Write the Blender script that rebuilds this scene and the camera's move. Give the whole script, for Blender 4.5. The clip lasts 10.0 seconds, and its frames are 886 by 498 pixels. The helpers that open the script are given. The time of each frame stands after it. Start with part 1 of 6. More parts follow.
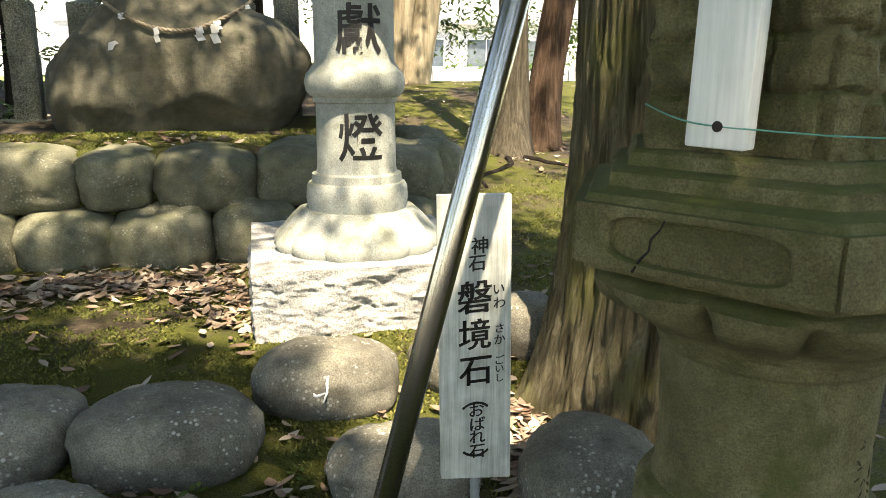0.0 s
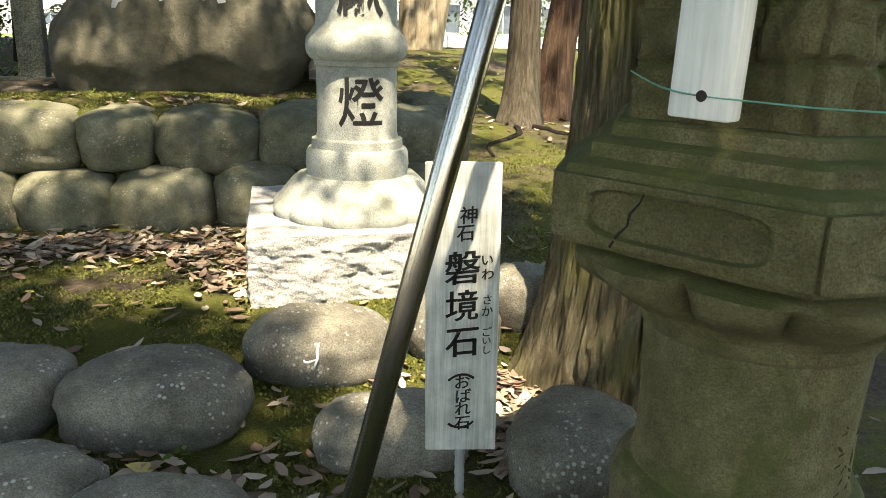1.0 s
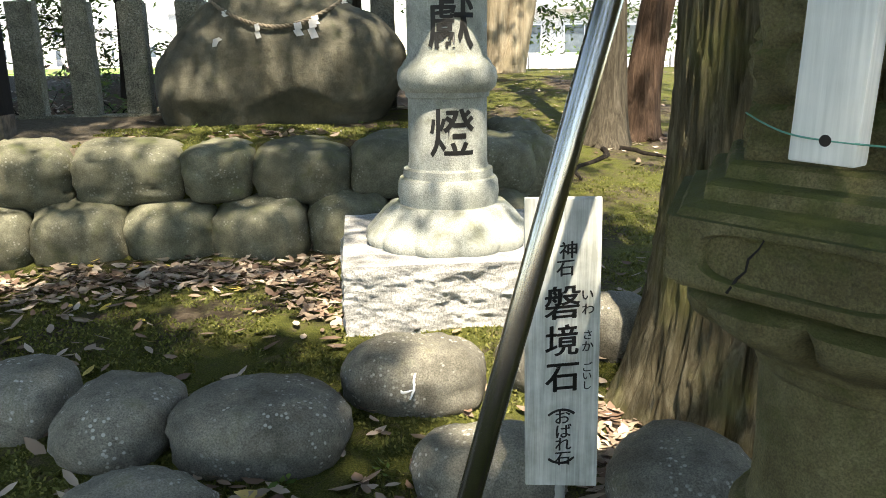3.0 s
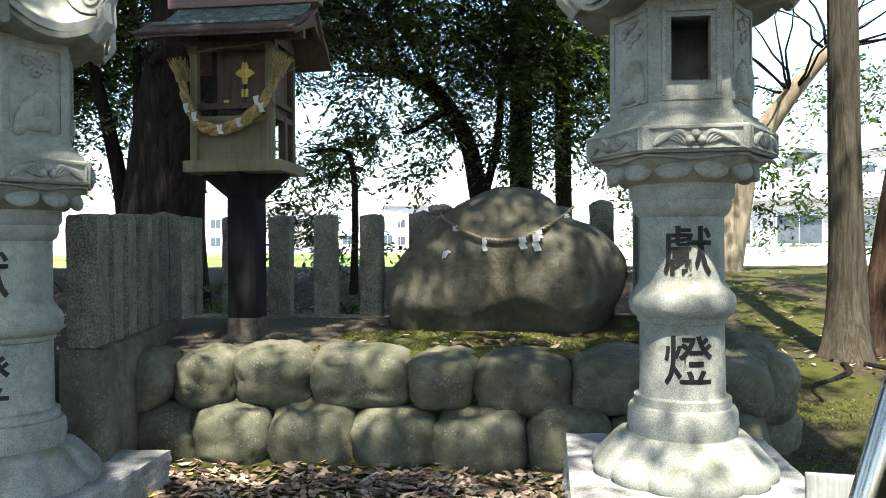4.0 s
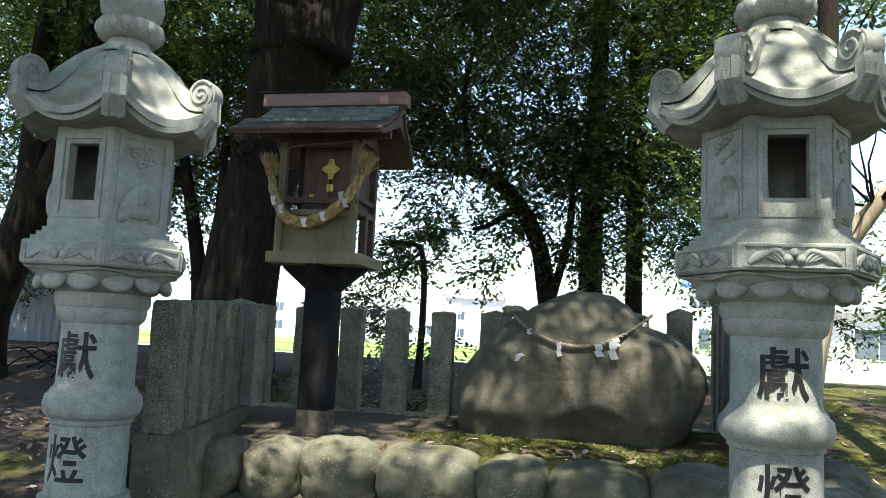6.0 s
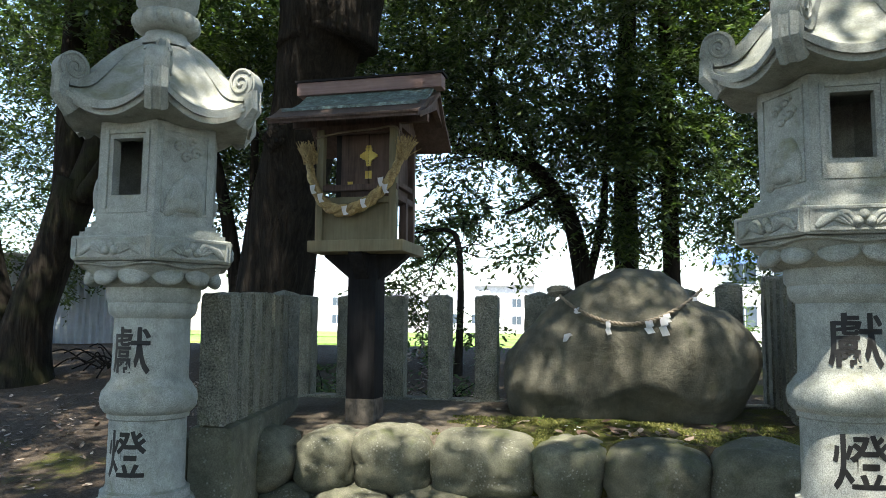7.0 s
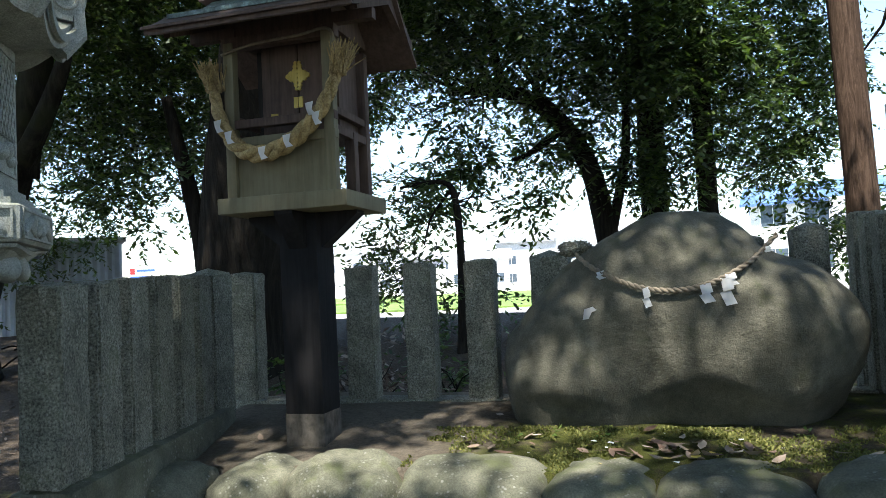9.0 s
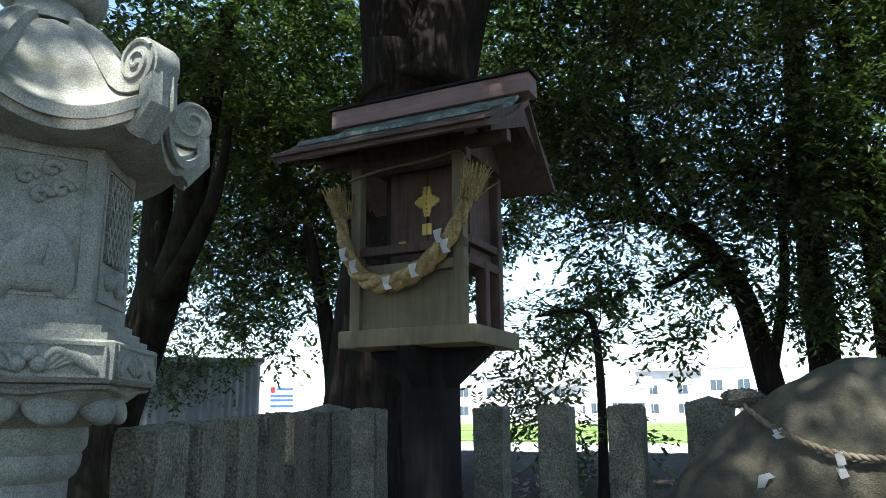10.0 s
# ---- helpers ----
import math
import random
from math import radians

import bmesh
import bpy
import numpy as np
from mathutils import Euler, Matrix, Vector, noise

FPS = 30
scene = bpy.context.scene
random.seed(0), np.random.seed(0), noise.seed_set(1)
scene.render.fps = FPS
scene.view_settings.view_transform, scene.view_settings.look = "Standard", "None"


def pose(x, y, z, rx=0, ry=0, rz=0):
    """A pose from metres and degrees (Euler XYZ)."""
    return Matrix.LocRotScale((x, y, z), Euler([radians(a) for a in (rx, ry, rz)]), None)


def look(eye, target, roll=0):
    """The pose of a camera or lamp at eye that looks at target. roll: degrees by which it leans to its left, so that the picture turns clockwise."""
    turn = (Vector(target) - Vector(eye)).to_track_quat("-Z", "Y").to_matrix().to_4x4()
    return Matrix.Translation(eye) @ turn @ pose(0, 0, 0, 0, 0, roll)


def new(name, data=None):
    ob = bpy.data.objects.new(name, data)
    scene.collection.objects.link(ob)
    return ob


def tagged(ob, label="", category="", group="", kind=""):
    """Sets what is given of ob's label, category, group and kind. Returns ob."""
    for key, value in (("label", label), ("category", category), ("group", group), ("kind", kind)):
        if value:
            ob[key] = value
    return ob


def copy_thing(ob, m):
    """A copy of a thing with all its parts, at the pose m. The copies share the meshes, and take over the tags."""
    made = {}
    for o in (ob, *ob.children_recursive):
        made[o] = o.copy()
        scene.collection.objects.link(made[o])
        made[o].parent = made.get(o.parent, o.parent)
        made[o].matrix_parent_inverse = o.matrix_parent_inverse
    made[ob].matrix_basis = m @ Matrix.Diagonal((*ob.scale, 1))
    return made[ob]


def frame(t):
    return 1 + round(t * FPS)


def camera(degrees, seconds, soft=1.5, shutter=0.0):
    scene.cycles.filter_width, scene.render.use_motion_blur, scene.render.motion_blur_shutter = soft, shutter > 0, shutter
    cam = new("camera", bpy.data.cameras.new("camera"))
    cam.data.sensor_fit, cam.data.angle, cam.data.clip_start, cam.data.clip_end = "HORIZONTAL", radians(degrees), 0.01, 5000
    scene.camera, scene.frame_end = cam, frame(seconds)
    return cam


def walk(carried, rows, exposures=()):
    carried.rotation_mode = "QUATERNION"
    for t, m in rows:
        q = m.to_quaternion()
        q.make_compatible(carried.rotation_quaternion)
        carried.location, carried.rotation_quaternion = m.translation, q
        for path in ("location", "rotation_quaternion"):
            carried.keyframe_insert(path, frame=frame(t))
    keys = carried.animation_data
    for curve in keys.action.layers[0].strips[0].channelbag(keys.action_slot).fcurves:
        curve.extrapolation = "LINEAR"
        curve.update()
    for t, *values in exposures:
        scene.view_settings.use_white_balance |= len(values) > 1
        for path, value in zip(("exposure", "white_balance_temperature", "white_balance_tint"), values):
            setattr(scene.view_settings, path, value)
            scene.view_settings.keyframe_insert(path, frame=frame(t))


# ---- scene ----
cam = camera(60.7, 10.0, soft=0.7)
PATH = [
    (0, (0.07, -0.037, 1.061), (0.023, 1.909, 0.599), 0.2),
    (0.5, (0.114, -0.017, 1.058), (0.04, 1.913, 0.539), 0.7),
    (1, (0.12, -0.002, 1.055), (0.043, 1.922, 0.512), 1.4),
    (1.5, (0.122, 0.002, 1.058), (0.027, 1.923, 0.512), 1.0),
    (2, (0.116, -0.005, 1.058), (-0.006, 1.917, 0.518), 1.1),
    (2.2, (0.114, -0.013, 1.056), (-0.014, 1.909, 0.518), 1.3),
    (3.3, (0.054, -0.002, 1.134), (-0.374, 1.904, 0.707), -1.3),
    (3.5, (0.028, 0.013, 1.173), (-0.513, 1.919, 0.902), -0.9),
    (4, (-0.044, -0.019, 1.235), (-0.835, 1.818, 1.223), -0.4),
    (4.5, (-0.073, -0.024, 1.265), (-0.94, 1.777, 1.343), 1.5),
    (5, (-0.087, -0.036, 1.28), (-1.015, 1.727, 1.455), 2.7),
    (5.5, (-0.096, -0.031, 1.28), (-1.025, 1.726, 1.5), 2.8),
    (6.8, (-0.219, -0.049, 1.26), (-1.185, 1.686, 1.498), 1.8),
    (7, (-0.24, -0.033, 1.248), (-1.234, 1.691, 1.445), 0.5),
    (7.5, (-0.283, 0.198, 1.235), (-1.293, 1.92, 1.358), -1.1),
    (8, (-0.303, 0.52, 1.263), (-1.31, 2.245, 1.367), -2.3),
    (8.5, (-0.505, 0.815, 1.288), (-1.456, 2.573, 1.335), -2.4),
    (9, (-0.669, 1.158, 1.322), (-1.716, 2.859, 1.416), -2.8),
    (9.5, (-0.78, 1.366, 1.391), (-2.001, 2.928, 1.651), -2.8),
    (10, (-0.84, 1.409, 1.404), (-2.137, 2.87, 1.83), -0.6),
]
EXPOSURES = [(0.0, 2.1, 8300, 10), (2.2, 2.1, 8300, 10), (3.8, 1.75, 6700, 9), (7.0, 1.75, 6600, 9), (10.0, 1.48, 6200, 9)]
walk(cam, [(t, look(eye, target, roll)) for t, eye, target, roll in PATH], EXPOSURES)

# ---- light ----
world = bpy.data.worlds.new("world")
scene.world = world
world.use_nodes = True
SUN_AZ, SUN_EL = 184.0, 65.0
sky = world.node_tree.nodes.new("ShaderNodeTexSky")
sky.sky_type, sky.sun_disc = "NISHITA", False
sky.sun_elevation, sky.sun_rotation = radians(SUN_EL), radians(SUN_AZ - 24)
sky.dust_density, sky.air_density, sky.ozone_density = 0.4, 1.0, 0.8
bg = world.node_tree.nodes["Background"]
world.node_tree.links.new(sky.outputs[0], bg.inputs[0])
bg.inputs[1].default_value = 0.15
sun = new("sun", bpy.data.lights.new("sun", "SUN"))
sun.data.energy, sun.data.angle, sun.data.color = 5.0, radians(0.53), (1.0, 0.94, 0.84)

# the precinct's own axes: u along the pair of lanterns, v towards the fence behind
TH = radians(16)
PL = pose(-1.57, 2.35, 0, 0, 0, 16)


def wuv(u, v):
    p = PL @ Vector((u, v, 0))
    return p.x, p.y


def uv_of(x, y):
    p = PL.inverted() @ Vector((x, y, 0))
    return p.x, p.y


a = radians(SUN_AZ)
sun.matrix_world = PL @ look((math.sin(a) * -10, math.cos(a) * 10, 10 * math.tan(radians(SUN_EL))), (0, 0, 0))

# ---- materials ----


def ramp(nt, fac, stops):
    n = nt.nodes.new("ShaderNodeValToRGB")
    while len(n.color_ramp.elements) < len(stops):
        n.color_ramp.elements.new(0.5)
    for e, (p, c) in zip(n.color_ramp.elements, stops):
        e.position, e.color = p, (*c, 1)
    nt.links.new(fac, n.inputs[0])
    return n.outputs[0]


def noise_tex(nt, coord, scale, detail=6.0, rough=0.6, dist=0.0):
    n = nt.nodes.new("ShaderNodeTexNoise")
    n.inputs["Scale"].default_value, n.inputs["Detail"].default_value = scale, detail
    n.inputs["Roughness"].default_value, n.inputs["Distortion"].default_value = rough, dist
    nt.links.new(coord, n.inputs["Vector"])
    return n.outputs[0]


def mixc(nt, fac, c1, c2, blend="MIX"):
    n = nt.nodes.new("ShaderNodeMix")
    n.data_type, n.blend_type = "RGBA", blend
    for sock, v in ((n.inputs[0], fac), (n.inputs[6], c1), (n.inputs[7], c2)):
        if isinstance(v, tuple):
            sock.default_value = (*v, 1)
        elif isinstance(v, (int, float)):
            sock.default_value = v
        else:
            nt.links.new(v, sock)
    return n.outputs[2]


def calc(nt, op, x, y=0.0, clamp=False):
    n = nt.nodes.new("ShaderNodeMath")
    n.operation, n.use_clamp = op, clamp
    for sock, v in zip(n.inputs, (x, y)):
        if isinstance(v, (int, float)):
            sock.default_value = v
        else:
            nt.links.new(v, sock)
    return n.outputs[0]


def steps(nt, v, lo, hi):
    n = nt.nodes.new("ShaderNodeMapRange")
    n.interpolation_type = "SMOOTHSTEP"
    n.inputs[1].default_value, n.inputs[2].default_value = lo, hi
    nt.links.new(v, n.inputs[0])
    return n.outputs[0]


def material(name, rough=0.8, metal=0.0, spec=0.4):
    m = bpy.data.materials.new(name)
    m.use_nodes = True
    nt = m.node_tree
    b = nt.nodes["Principled BSDF"]
    b.inputs["Roughness"].default_value, b.inputs["Metallic"].default_value = rough, metal
    b.inputs["Specular IOR Level"].default_value = spec
    g = nt.nodes.new("ShaderNodeNewGeometry")
    return m, nt, b, g


def bump(nt, b, height, strength, distance):
    n = nt.nodes.new("ShaderNodeBump")
    n.inputs["Strength"].default_value, n.inputs["Distance"].default_value = strength, distance
    nt.links.new(height, n.inputs["Height"])
    nt.links.new(n.outputs[0], b.inputs["Normal"])


def stone(name, dark, mid, light, grain=180.0, patch=4.0, bumps=0.35, moss=None, moss_at=(0.55, 0.75), up=0.0, rough=0.85, specks=0.0, dist=0.006, obj_rand=0.0, gmix=0.6):
    """Stone with large stains, fine mineral grain, optional moss that likes upward faces."""
    m, nt, b, g = material(name, rough)
    pos = g.outputs["Position"]
    big = noise_tex(nt, pos, patch, 6, 0.65, 0.3)
    col = ramp(nt, big, [(0.3, dark), (0.5, mid), (0.72, light)])
    fine = noise_tex(nt, pos, grain, 3, 0.7)
    col = mixc(nt, gmix, col, ramp(nt, fine, [(0.34, (0.15,) * 3), (0.5, (0.5,) * 3), (0.66, (0.85,) * 3)]), "OVERLAY")
    col = mixc(nt, 0.35, col, ramp(nt, noise_tex(nt, pos, 17, 5, 0.7), [(0.35, (0.2,) * 3), (0.5, (0.5,) * 3), (0.62, (0.66,) * 3)]), "OVERLAY")
    if specks:
        vo = nt.nodes.new("ShaderNodeTexVoronoi")
        vo.inputs["Scale"].default_value = 55.0
        nt.links.new(pos, vo.inputs["Vector"])
        sp = steps(nt, vo.outputs["Distance"], 0.34, 0.2)
        gate = steps(nt, noise_tex(nt, pos, 9.0, 2), 0.5, 0.6)
        col = mixc(nt, calc(nt, "MULTIPLY", calc(nt, "MULTIPLY", sp, gate), specks), col, (0.42, 0.42, 0.38))
    if obj_rand:
        oi = nt.nodes.new("ShaderNodeObjectInfo")
        k = ramp(nt, oi.outputs["Random"], [(0, (1 - obj_rand,) * 3), (1, (1 + 0.0,) * 3)])
        col = mixc(nt, 1.0, col, k, "MULTIPLY")
    if moss:
        mn = noise_tex(nt, pos, 7.0, 6, 0.7, 0.4)
        if up:
            sx = nt.nodes.new("ShaderNodeSeparateXYZ")
            nt.links.new(g.outputs["Normal"], sx.inputs[0])
            mn = calc(nt, "ADD", mn, calc(nt, "MULTIPLY", sx.outputs[2], up))
        mk = steps(nt, mn, *moss_at)
        col = mixc(nt, calc(nt, "MULTIPLY", mk, 0.85), col, mixc(nt, noise_tex(nt, pos, 40, 4), tuple(0.5 * c for c in moss), moss))
    nt.links.new(col, b.inputs["Base Color"])
    mid_n = noise_tex(nt, pos, 28, 8, 0.7)
    # dirt settles in the hollows of the relief
    h = calc(nt, "ADD", mid_n, calc(nt, "MULTIPLY", fine, 0.35))
    bump(nt, b, h, bumps, dist)
    return m


GRANITE = stone("granite", (0.195, 0.212, 0.188), (0.275, 0.289, 0.262), (0.365, 0.375, 0.34), 260, 3.0, 0.15, moss=(0.21, 0.215, 0.115), moss_at=(0.52, 0.86), up=0.16, dist=0.004)
GRANITE_ROUGH = stone("rough_split_granite", (0.216, 0.221, 0.216), (0.324, 0.324, 0.315), (0.450, 0.450, 0.432), 150, 6.0, 0.9, dist=0.012)
CONCRETE = stone("slab_concrete", (0.30, 0.28, 0.23), (0.36, 0.34, 0.29), (0.44, 0.42, 0.36), 140, 3.0, 0.2)
WALL_STONE = stone("river_wall_stone", (0.07, 0.073, 0.048), (0.122, 0.122, 0.085), (0.20, 0.195, 0.14), 150, 6.0, 0.5, gmix=0.4, specks=0.35, moss=(0.10, 0.115, 0.04), moss_at=(0.52, 0.8), up=0.05, obj_rand=0.35)
EDGE_STONE = stone("border_stone", (0.092, 0.086, 0.066), (0.158, 0.150, 0.122), (0.26, 0.25, 0.21), 210, 7.0, 0.7, moss=(0.13, 0.125, 0.06), moss_at=(0.55, 0.8), up=0.04, specks=0.9, obj_rand=0.3, dist=0.008)
BOULDER = stone("boulder_stone", (0.040, 0.040, 0.027), (0.070, 0.067, 0.048), (0.125, 0.118, 0.088), 190, 4.5, 0.75, gmix=0.4, dist=0.012, moss=(0.075, 0.085, 0.035), moss_at=(0.55, 0.85), up=0.1)
POST_STONE = stone("fence_granite", (0.105, 0.107, 0.08), (0.172, 0.171, 0.135), (0.29, 0.283, 0.235), 130, 7.0, 0.8, moss=(0.11, 0.125, 0.06), moss_at=(0.48, 0.75), specks=0.4, dist=0.016, gmix=0.95)
OLD_STONE = stone("old_mossy_sandstone", (0.088, 0.076, 0.032), (0.140, 0.123, 0.056), (0.215, 0.193, 0.10), 300, 9.0, 1.0, moss=(0.085, 0.108, 0.018), moss_at=(0.46, 0.72), up=0.2, dist=0.016, gmix=0.5)


def grained(name, c1, c2, rough=0.7, metal=0.0, grain=(60, 60, 4), bumps=0.25, spec=0.3, patch=5.0):
    """Paint or timber with streaks along z and patches."""
    m, nt, b, g = material(name, rough, metal, spec)
    mp = nt.nodes.new("ShaderNodeMapping")
    mp.inputs["Scale"].default_value = grain
    nt.links.new(g.outputs["Position"], mp.inputs["Vector"])
    s = noise_tex(nt, mp.outputs[0], 1.0, 6, 0.65)
    p = noise_tex(nt, g.outputs["Position"], patch, 5, 0.6)
    f = calc(nt, "MULTIPLY", calc(nt, "ADD", s, p), 0.5)
    nt.links.new(ramp(nt, f, [(0.38, c1), (0.62, c2)]), b.inputs["Base Color"])
    bump(nt, b, s, bumps, 0.004)
    return m


WOOD = grained("weathered_shrine_wood", (0.055, 0.036, 0.028), (0.12, 0.082, 0.066), 0.75)
POST_WORN = grained("worn_post_foot", (0.045, 0.04, 0.035), (0.13, 0.115, 0.095), 0.85, grain=(40, 40, 20), patch=25)
WOOD_GREY = grained("grey_green_shrine_wood", (0.13, 0.115, 0.07), (0.20, 0.18, 0.115), 0.8)
WOOD_PINK = grained("faded_red_ridge_board", (0.15, 0.095, 0.085), (0.24, 0.165, 0.15), 0.7, grain=(4, 4, 60))
BLACK_POST = grained("blackened_post", (0.010, 0.010, 0.011), (0.022, 0.021, 0.022), 0.85, spec=0.12)
WHITE_PAINT = grained("weathered_white_paint", (0.50, 0.52, 0.50), (0.70, 0.71, 0.68), 0.6, grain=(150, 150, 6), bumps=0.15)
SIGN_PAINT = grained("scuffed_sign_paint", (0.28, 0.295, 0.27), (0.57, 0.59, 0.56), 0.6, grain=(160, 160, 5), bumps=0.2, patch=12)
BLACK_INK = grained("black_ink", (0.012, 0.012, 0.012), (0.02, 0.02, 0.02), 0.5)
COPPER = stone("verdigris_copper", (0.045, 0.055, 0.05), (0.10, 0.135, 0.125), (0.26, 0.36, 0.34), 60, 22.0, 0.4, rough=0.5)
BRASS = grained("brass_fittings", (0.35, 0.24, 0.06), (0.6, 0.43, 0.12), 0.35, 0.9)
STRAW = grained("rice_straw", (0.15, 0.10, 0.04), (0.46, 0.35, 0.17), 0.8, grain=(140, 140, 140), bumps=0.6, patch=30)
ROPE = grained("thin_hemp_rope", (0.13, 0.11, 0.08), (0.24, 0.2, 0.15), 0.9, grain=(90, 90, 90))
PAPER = grained("white_paper", (0.68, 0.69, 0.7), (0.8, 0.8, 0.8), 0.8, bumps=0.02)
STEEL = grained("brushed_steel", (0.42, 0.40, 0.36), (0.52, 0.50, 0.46), 0.24, 1.0, grain=(200, 200, 2), bumps=0.02)
REBAR = grained("grey_rebar", (0.3, 0.31, 0.3), (0.45, 0.46, 0.45), 0.5, 0.3)
CARVED = grained("shaded_carving", (0.03, 0.026, 0.012), (0.06, 0.052, 0.026), 0.95)
# near-black that stands in for the shade inside gaps, holes and cracks
DARK = grained("recess_shade", (0.012, 0.011, 0.01), (0.025, 0.022, 0.02), 0.9)
WIRE = grained("green_wire", (0.06, 0.22, 0.17), (0.1, 0.3, 0.24), 0.5)


def bark(name, c1, c2, moss=None, ridged=22.0, strength=0.9, dist=0.03):
    m, nt, b, g = material(name, 0.95, 0.0, 0.08)
    tc = nt.nodes.new("ShaderNodeTexCoord")
    mp = nt.nodes.new("ShaderNodeMapping")
    mp.inputs["Scale"].default_value = (ridged * 1.3, ridged * 1.3, ridged * 0.13)
    nt.links.new(tc.outputs["Object"], mp.inputs["Vector"])
    s = noise_tex(nt, mp.outputs[0], 1.0, 9, 0.78, 1.0)
    p = noise_tex(nt, tc.outputs["Object"], 3.0, 5, 0.6)
    col = ramp(nt, s, [(0.33, tuple(0.35 * c for c in c1)), (0.5, c1), (0.68, c2)])
    if moss:
        col = mixc(nt, calc(nt, "MULTIPLY", steps(nt, p, 0.45, 0.65), 0.6), col, moss)
    nt.links.new(col, b.inputs["Base Color"])
    bump(nt, b, s, strength, dist)
    return m


BARK_CEDAR = bark("cedar_bark", (0.115, 0.10, 0.065), (0.235, 0.212, 0.15), moss=(0.12, 0.125, 0.04), ridged=26)
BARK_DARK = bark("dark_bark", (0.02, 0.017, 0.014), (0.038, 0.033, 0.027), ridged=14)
# also colours the pale tree's upper stem, as a substitute for shade
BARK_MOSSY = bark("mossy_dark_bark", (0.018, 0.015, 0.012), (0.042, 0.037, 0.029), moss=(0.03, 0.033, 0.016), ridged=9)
BARK_GREY = bark("grey_bark", (0.085, 0.073, 0.055), (0.16, 0.142, 0.11), ridged=20)
BARK_RED = bark("reddish_bark", (0.08, 0.052, 0.037), (0.155, 0.105, 0.076), ridged=20)
BARK_PALE = bark("pale_smooth_bark", (0.24, 0.20, 0.14), (0.44, 0.39, 0.29), moss=(0.17, 0.15, 0.10), ridged=6, strength=0.6)


def leaf_material(name, c1, c2, c3, through_it=0.45, rough=0.4):
    m, nt, b, g = material(name, rough, 0, 0.5)
    col = ramp(nt, g.outputs["Random Per Island"], [(0.0, c1), (0.55, c2), (1.0, c3)])
    nt.links.new(col, b.inputs["Base Color"])
    if through_it:
        tr = nt.nodes.new("ShaderNodeBsdfTranslucent")
        nt.links.new(mixc(nt, 1.0, col, (1.0, 1.15, 0.5), "MULTIPLY"), tr.inputs[0])
        mx = nt.nodes.new("ShaderNodeMixShader")
        mx.inputs[0].default_value = through_it
        nt.links.new(b.outputs[0], mx.inputs[1])
        nt.links.new(tr.outputs[0], mx.inputs[2])
        nt.links.new(mx.outputs[0], nt.nodes["Material Output"].inputs[0])
    return m


LEAF = leaf_material("evergreen_leaves", (0.025, 0.045, 0.018), (0.05, 0.085, 0.028), (0.12, 0.165, 0.05))
LEAF_YOUNG = leaf_material("light_green_leaves", (0.05, 0.1, 0.02), (0.09, 0.15, 0.035), (0.14, 0.2, 0.05))
MOSS = leaf_material("moss_blades", (0.06, 0.07, 0.012), (0.11, 0.12, 0.024), (0.21, 0.20, 0.055), 0.25, 0.8)
LITTER = leaf_material("fallen_leaves", (0.10, 0.055, 0.036), (0.22, 0.165, 0.12), (0.42, 0.35, 0.28), 0.0, 0.7)
LITTER_YELLOW = leaf_material("yellow_fallen_leaves", (0.45, 0.32, 0.05), (0.55, 0.42, 0.08), (0.5, 0.38, 0.15), 0.0, 0.6)


